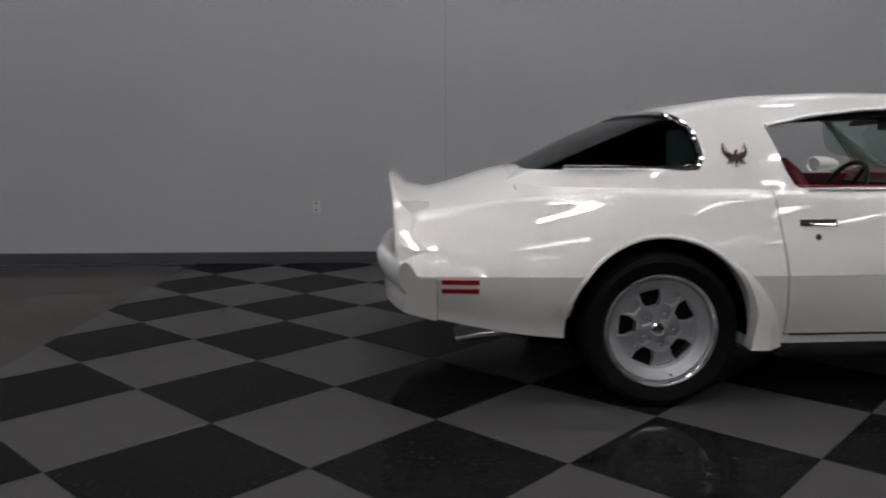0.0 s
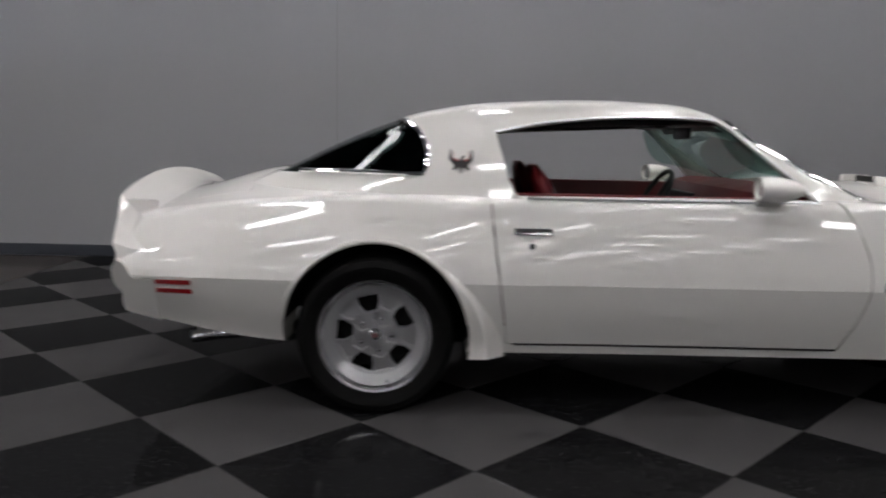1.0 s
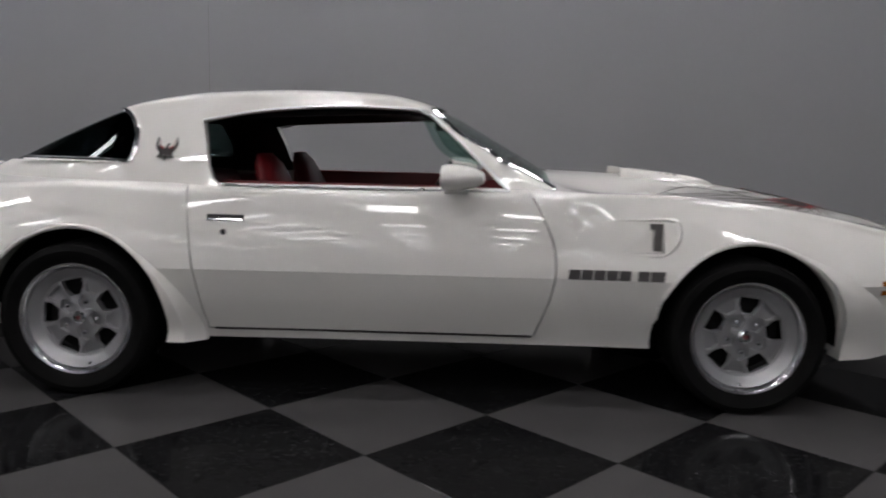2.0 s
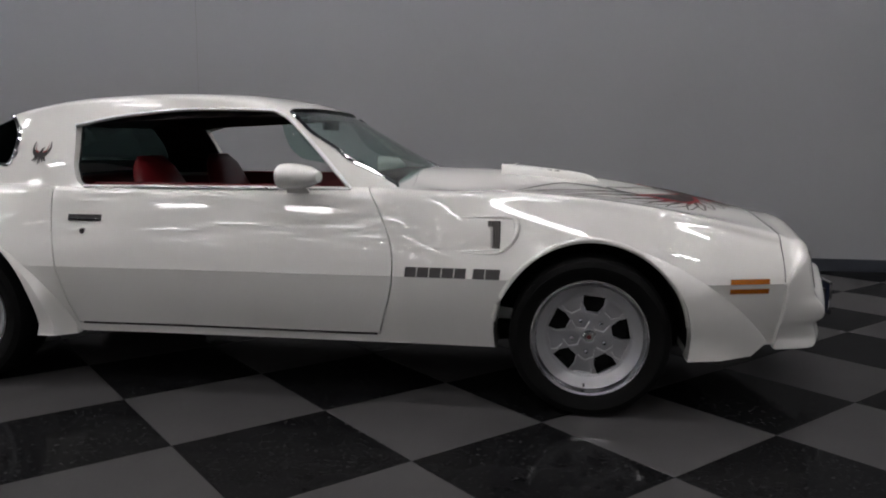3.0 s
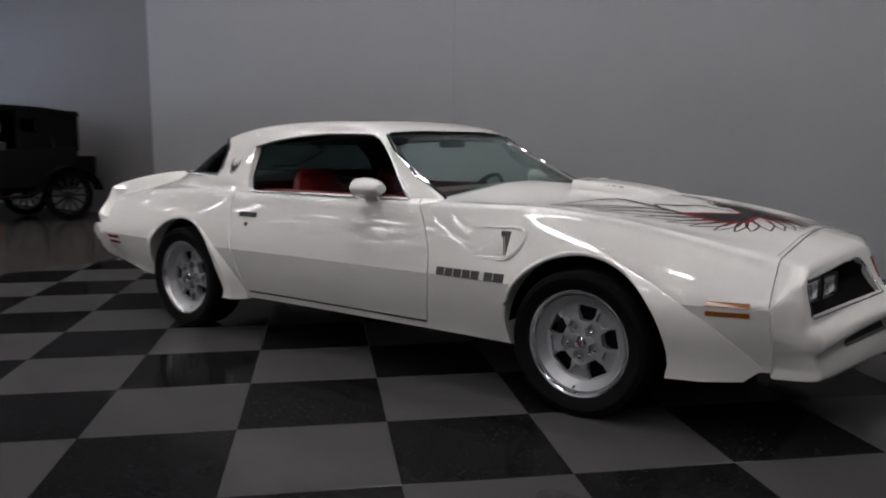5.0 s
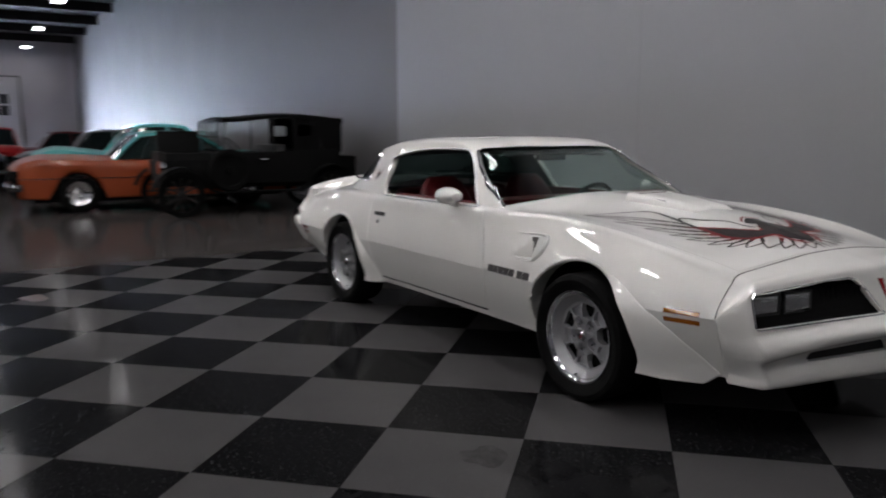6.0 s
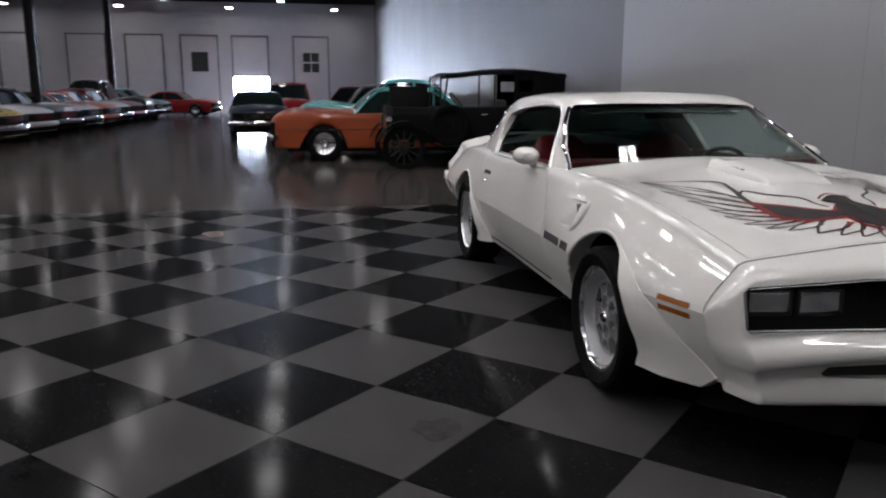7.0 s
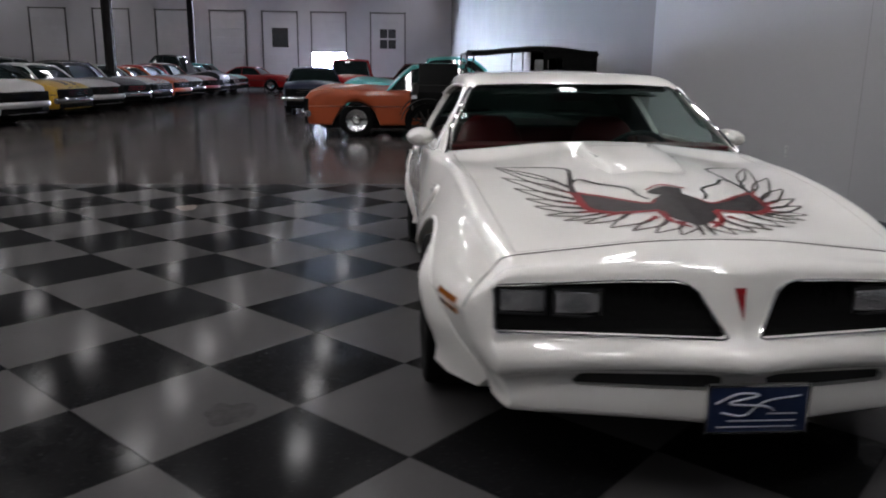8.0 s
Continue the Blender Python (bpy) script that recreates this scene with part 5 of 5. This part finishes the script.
C = lambda n, r, g, b: car_paint(n, (r, g, b))
white, yellow, silver = C("white_paint", 0.42, 0.42, 0.42), C("yellow_paint", 0.40, 0.24, 0.015), C("silver_paint", 0.13, 0.135, 0.14)
redp, blackp, orange = C("red_paint", 0.35, 0.01, 0.012), C("black_paint", 0.006, 0.006, 0.007), C("orange_paint", 0.42, 0.075, 0.015)
teal, navy, maroon = C("teal_paint", 0.10, 0.42, 0.40), C("navy_paint", 0.006, 0.010, 0.03), C("maroon_paint", 0.12, 0.012, 0.014)
rust = C("burnt_orange_paint", 0.30, 0.06, 0.02)

# facing the aisle from its far side
SOUTH = [
    ("sports_coupe", "white modern sports coupe with black grille", white, None, dict(round_lamps=False, hood=1.0, deck=1.05, H=1.38)),
    ("muscle_car", "yellow muscle car with black hood stripes", yellow, blackp, dict(stripe=blackp)),
    ("classic_coupe", "white classic coupe with a body-coloured bumper", white, None, dict(round_lamps=False)),
    ("classic_sedan", "black classic sedan", blackp, None, dict(H=1.45)),
    ("classic_coupe", "white classic coupe with red hood stripes", white, None, dict(stripe=redp)),
    ("muscle_car", "bright orange muscle car with white hood stripes", orange, None, dict(H=1.3, stripe=white, round_lamps=False)),
    ("classic_coupe", "white and red classic coupe", white, redp, dict()),
    ("classic_sedan", "maroon classic sedan", maroon, None, dict(H=1.45, round_lamps=False)),
    ("pickup_truck", "tall black pickup truck with bright headlights", blackp, None, dict(H=1.85, hood=1.15, deck=1.1)),
    ("classic_coupe", "dark classic coupe", navy, None, dict()),
    ("classic_sedan", "teal classic sedan", teal, None, dict(H=1.5)),
    ("classic_coupe", "red classic coupe", redp, None, dict()),
]
for k, (nm, lb, pt, tp, opt) in enumerate(SOUTH):
    x = -12.1 - 2.55 * k
    y = -8.85 + 0.1 * math.sin(3.1 * k) + (2.2 if k > 10 else 0)
    parked_car(nm, lb + " parked across the aisle", pose(x, y - 2.45, 0, 0, 0, 80 + 4 * math.sin(1.7 * k)), pt, tp, **opt)
for k, (lb, pt, h) in enumerate((("dark panel van", blackp, 2.0), ("black tall sedan", navy, 1.75), ("dark red pickup truck", maroon, 1.8), ("black van", blackp, 2.05), ("grey sedan", silver, 1.6))):
    parked_car("van" if h > 1.9 else "sedan", lb + " in the second row", pose(-10.5 - 4.6 * k, -17.2, 0, 0, 0, 90), pt, None, H=h, hood=1.15, deck=1.15)
# backed up to the long wall
parked_car("finned_sedan", "burnt orange sedan with a teal roof", pose(-10.05, -0.15, 0, 0, 0, -90), rust, teal, L=5.0, W=1.9, H=1.42, hood=1.0, deck=0.98, fins=0.03)
parked_car("classic_sedan", "teal classic sedan behind the orange one", pose(-12.8, 0.3, 0, 0, 0, -90), teal, teal, H=1.6, hood=1.12, deck=1.0)
parked_car("classic_coupe", "dark blue coupe facing down the aisle", pose(-18.6, -3.35, 0, 0, 0, 4), navy, navy, H=1.34, W=1.72, L=4.6, hood=0.95, deck=0.95)
parked_car("pickup_truck", "red pickup truck by the long wall", pose(-24.4, -2.5, 0, 0, 0, 0), redp, redp, W=1.8, H=1.66, hood=1.1, deck=1.05)
parked_car("classic_sedan", "grey sedan by the long wall", pose(-20.5, 0.4, 0, 0, 0, -90), silver, silver, H=1.55)
parked_car("classic_sedan", "maroon sedan by the long wall", pose(-27.5, 0.0, 0, 0, 0, -90), maroon, maroon, H=1.55)

# ---- touring car of the 1920s, top up, nose to the aisle ----
M_OLD = surf("old_black_enamel", (0.004, 0.004, 0.004), 0.65, var=0.3, scale=5, spec=0.10)
M_CANVAS = surf("black_canvas", (0.005, 0.005, 0.005), 0.95, var=0.3, scale=20, bump=0.5, bscale=300, spec=0.08)
M_WOOD = surf("varnished_spokes", (0.012, 0.009, 0.007), 0.6, var=0.3, scale=30)
tour = thing("touring_car", "black 1920s touring car with a raised canvas top", "car", pose(-7.95, 1.0, 0, 0, 0, -90) @ Matrix.Diagonal((0.94, 0.94, 0.94, 1)), group="parked cars")
tub = []
for t in np.linspace(0, 1, 16):
    x = -1.55 + 2.35 * t
    w = 0.70 - 0.10 * t ** 2
    zt = 1.12 - 0.02 * t + 0.05 * (1 - t) ** 2
    tub.append([(x, -w + 0.1, 0.48), (x, -w, 0.56), (x, -w - 0.01, 0.9), (x, -w + 0.02, zt), (x, w - 0.02, zt), (x, w + 0.01, 0.9), (x, w, 0.56), (x, w - 0.1, 0.48)])
part("tub", loft(tub), M_OLD, tour, smooth=40)
part("bonnet", loft([[(x, -w, 0.52), (x, -w, 0.98), (x, -w * 0.55, 1.10), (x, w * 0.55, 1.10), (x, w, 0.98), (x, w, 0.52)] for x, w in ((0.78, 0.46), (1.1, 0.40), (1.62, 0.32))]), M_OLD, tour, smooth=30)
panel_bm = box(0.82, -0.02, 0.0, 1.58, 0.02, 0.52, bevel=0.01)
bmesh.ops.transform(panel_bm, matrix=Matrix.Translation((0, -0.34, 1.0)) @ Matrix.Rotation(radians(18), 4, "X"), verts=panel_bm.verts)
part("bonnet_panel", panel_bm, M_OLD, tour, "raised side panel of the bonnet")
part("radiator", box(1.60, -0.33, 0.50, 1.72, 0.33, 1.14, bevel=0.04, seg=3), M_STEEL, tour)
for s in (-1, 1):
    part("headlight", lathe([(0.0, -0.12), (0.08, -0.08), (0.12, 0.0), (0.125, 0.03), (0.0, 0.035)], 20, "x", (1.72, s * 0.42, 0.86)), M_CHROME, tour)
    part("running_board", box(-0.7, s * 0.78 - 0.12, 0.40, 0.85, s * 0.78 + 0.12, 0.435, bevel=0.01), M_OLD, tour)
    for wx, span in ((1.45, 1), (-1.35, -1)):
        arc = [(wx + 0.50 * math.cos(a), 0.40 + 0.48 * math.sin(a)) for a in np.linspace(radians(15), radians(170), 14)]
        if span > 0:
            arc = arc + [(0.86, 0.44)]
        else:
            arc = [(-0.72, 0.44)] + arc
        outer = [[(x, s * y, z) for y in (0.60, 0.90)] for x, z in arc]
        inner = [[(x, s * y, z - 0.02) for y in (0.60, 0.90)] for x, z in arc]
        fr = [o + i[::-1] for o, i in zip(outer, inner)]
        part("fender", loft(fr), M_OLD, tour, smooth=40)
        wh = part("wheel", lathe([(0.30, -0.05), (0.36, -0.06), (0.395, -0.03), (0.395, 0.03), (0.36, 0.06), (0.30, 0.05)], 28, centre=(wx, s * 0.72, 0.395), closed=True), M_RUBBER, tour, smooth=40)
        part("hub", lathe([(0.0, s * 0.09), (0.04, s * 0.08), (0.07, s * 0.03), (0.07, -s * 0.05), (0.0, -s * 0.05)], 16, centre=(wx, s * 0.72, 0.395)), M_STEEL, wh)
        for q in range(12):
            a = 2 * math.pi * q / 12
            part("spoke", tube([(wx + 0.05 * math.cos(a), s * 0.72, 0.395 + 0.05 * math.sin(a)), (wx + 0.31 * math.cos(a), s * 0.72, 0.395 + 0.31 * math.sin(a))], 0.016, 5), M_WOOD, wh)
    spare = part("spare_wheel", lathe([(0.27, -0.05), (0.34, -0.06), (0.375, -0.03), (0.375, 0.03), (0.34, 0.06), (0.27, 0.05)], 28, centre=(0.62, s * 0.80, 0.80), closed=True), M_RUBBER, tour, smooth=40)
    part("spare_disc", lathe([(0.0, s * 0.05), (0.06, s * 0.045), (0.08, 0.0), (0.28, 0.0), (0.28, -0.02), (0.0, -0.02)], 24, centre=(0.62, s * 0.80, 0.80)), M_OLD, spare)
    for x, lean in ((0.72, 0.10), (-0.25, 0.0), (-1.2, -0.1)):
        part("top_bow", tube([(x, s * 0.66, 1.08), (x - lean, s * 0.64, 1.72)], 0.014, 6), M_STEEL, tour)
    curtain = box(-1.56, s * 0.655 - 0.008, 1.10, -0.62, s * 0.655 + 0.008, 1.74)
    curtain = carve(curtain, box(-0.98, s * 0.655 - 0.1, 1.40, -0.70, s * 0.655 + 0.1, 1.60, bevel=0.03))
    part("side_curtain", curtain, M_CANVAS, tour)
    part("door_handle", box(-0.1, s * 0.70 - 0.02, 0.98, 0.02, s * 0.70 + 0.03, 1.0), M_CHROME, tour)
topc = []
for t in np.linspace(0, 1, 12):
    x = -1.62 + 2.30 * t
    z = 1.70 + 0.10 * math.sin(math.pi * min(1, t * 1.15)) * (1 - 0.3 * t)
    topc.append([(x, -0.68, z - 0.05), (x, -0.66, z + 0.01), (x, 0, z + 0.05), (x, 0.66, z + 0.01), (x, 0.68, z - 0.05)])
part("canvas_top", loft(topc), M_CANVAS, tour, "black canvas top", smooth=40)
part("trunk", box(-1.98, -0.48, 0.58, -1.60, 0.48, 1.02, bevel=0.04, seg=3), M_OLD, tour, "black trunk at the rear")
part("rear_curtain", box(-1.60, -0.66, 1.10, -1.57, 0.66, 1.74), M_CANVAS, tour)
ws = bmesh.new()
for a, b, c, d in ((-0.62, 1.10, 0.62, 1.13), (-0.62, 1.66, 0.62, 1.69), (-0.62, 1.10, -0.59, 1.69), (0.59, 1.10, 0.62, 1.69), (-0.62, 1.38, 0.62, 1.40)):
    bm_box(ws, 0.74, a, b, 0.765, c, d)
part("windscreen_frame", ws, M_STEEL, tour, smooth=0)
part("windscreen", box(0.75, -0.59, 1.13, 0.755, 0.59, 1.66), M_GLASS, tour)
ring = [(0.20 * math.cos(a), 0.20 * math.sin(a)) for a in [2 * math.pi * k / 24 for k in range(24)]]
sm = Matrix.Translation((0.40, 0.30, 1.22)) @ Matrix.Rotation(radians(-50), 4, "Y")
part("steering_wheel", tube([sm @ Vector((x, y, 0)) for x, y in ring], 0.014, 6, close=True), M_WOOD, tour)
for x in (-0.25, -1.2):
    part("seat", box(x - 0.25, -0.6, 0.9, x - 0.05, 0.6, 1.25, bevel=0.05), M_BLACK, tour)
# ---- chequered tiles ----
checker = setting("chequered_floor", box(EDGE_X, -9.2, -0.0055, 12, WALL_Y - 0.013, -0.004), M_GROUT, "black and grey chequered vinyl tile floor, glossy", "floor")


def tile_mesh(shape, name, material):
    bm = bmesh.new()
    h = TILE / 2 - 0.001
    pts = [(-h, -h), (h, -h), (h, h), (-h, h)]
    lo = [bm.verts.new((x, y, -0.0038)) for x, y in pts]
    md = [bm.verts.new((x, y, -0.0012)) for x, y in pts]
    hi = [bm.verts.new((x * 0.994, y * 0.994, 0.0)) for x, y in pts]
    for a, b in ((lo, md), (md, hi)):
        for k in range(4):
            bm.faces.new((a[k], a[(k + 1) % 4], b[(k + 1) % 4], b[k]))
    bm.faces.new(hi)
    me = bpy.data.meshes.new(name)
    bm.to_mesh(me)
    bm.free()
    me.materials.append(material)
    return me


tile_meshes = [tile_mesh(0, "grey_tile", M_TGREY), tile_mesh(0, "black_tile", M_TBLACK)]
ct, st = math.cos(TURN_T), math.sin(TURN_T)


def clip(poly, axis, limit, keep_below):
    """A polygon cut off at a line along x or y."""
    out = []
    for p, q in zip(poly, poly[1:] + poly[:1]):
        a = (limit - p[axis]) * (1 if keep_below else -1)
        b = (limit - q[axis]) * (1 if keep_below else -1)
        if a >= 0:
            out.append(p)
        if a * b < 0:
            t = a / (a - b)
            out.append((p[0] + (q[0] - p[0]) * t, p[1] + (q[1] - p[1]) * t))
    return out


spots, rest = [], [bmesh.new(), bmesh.new()]
corners = [(-0.5, -0.5), (0.5, -0.5), (0.5, 0.5), (-0.5, 0.5)]
for i in range(-30, 36):
    for j in range(-32, 26):
        cx = OX + TILE * ((i + 0.5) * ct - (j + 0.5) * st)
        cy = OY + TILE * ((i + 0.5) * st + (j + 0.5) * ct)
        if EDGE_X - 0.5 < cx < 12 and -9.5 < cy < WALL_Y + 0.5:
            whole = EDGE_X + 0.44 < cx < 11.5 and -8.7 < cy < WALL_Y - 0.45
            spots.append((math.hypot(cx - 2.5, cy + 1.2) if whole else 99.0, cx, cy, (i + j) % 2))
spots.sort()
for n, (far_off, cx, cy, colour) in enumerate(spots):
    if n < 300 and far_off < 50:
        ob = new("tile", tile_meshes[colour])
        ob.parent = checker
        ob.matrix_basis = Matrix.Translation((cx, cy, 0)) @ Matrix.Rotation(TURN_T, 4, "Z")
        continue
    h = TILE - 0.003
    poly = [(cx + h * (u * ct - v * st), cy + h * (u * st + v * ct)) for u, v in corners]
    for axis, limit, below in ((0, EDGE_X, False), (0, 12.0, True), (1, -9.2, False), (1, WALL_Y - 0.0135, True)):
        poly = clip(poly, axis, limit, below) if len(poly) > 2 else []
    if len(poly) > 2:
        rest[colour].faces.new([rest[colour].verts.new((x, y, 0.0)) for x, y in poly])
for bm, mt, lb in ((rest[0], M_TGREY, "grey vinyl tiles of the outer floor"), (rest[1], M_TBLACK, "black vinyl tiles of the outer floor")):
    tagged(mesh_ob("outer_tiles", bm, mt, checker, smooth=0), lb, "", kind="stuff")
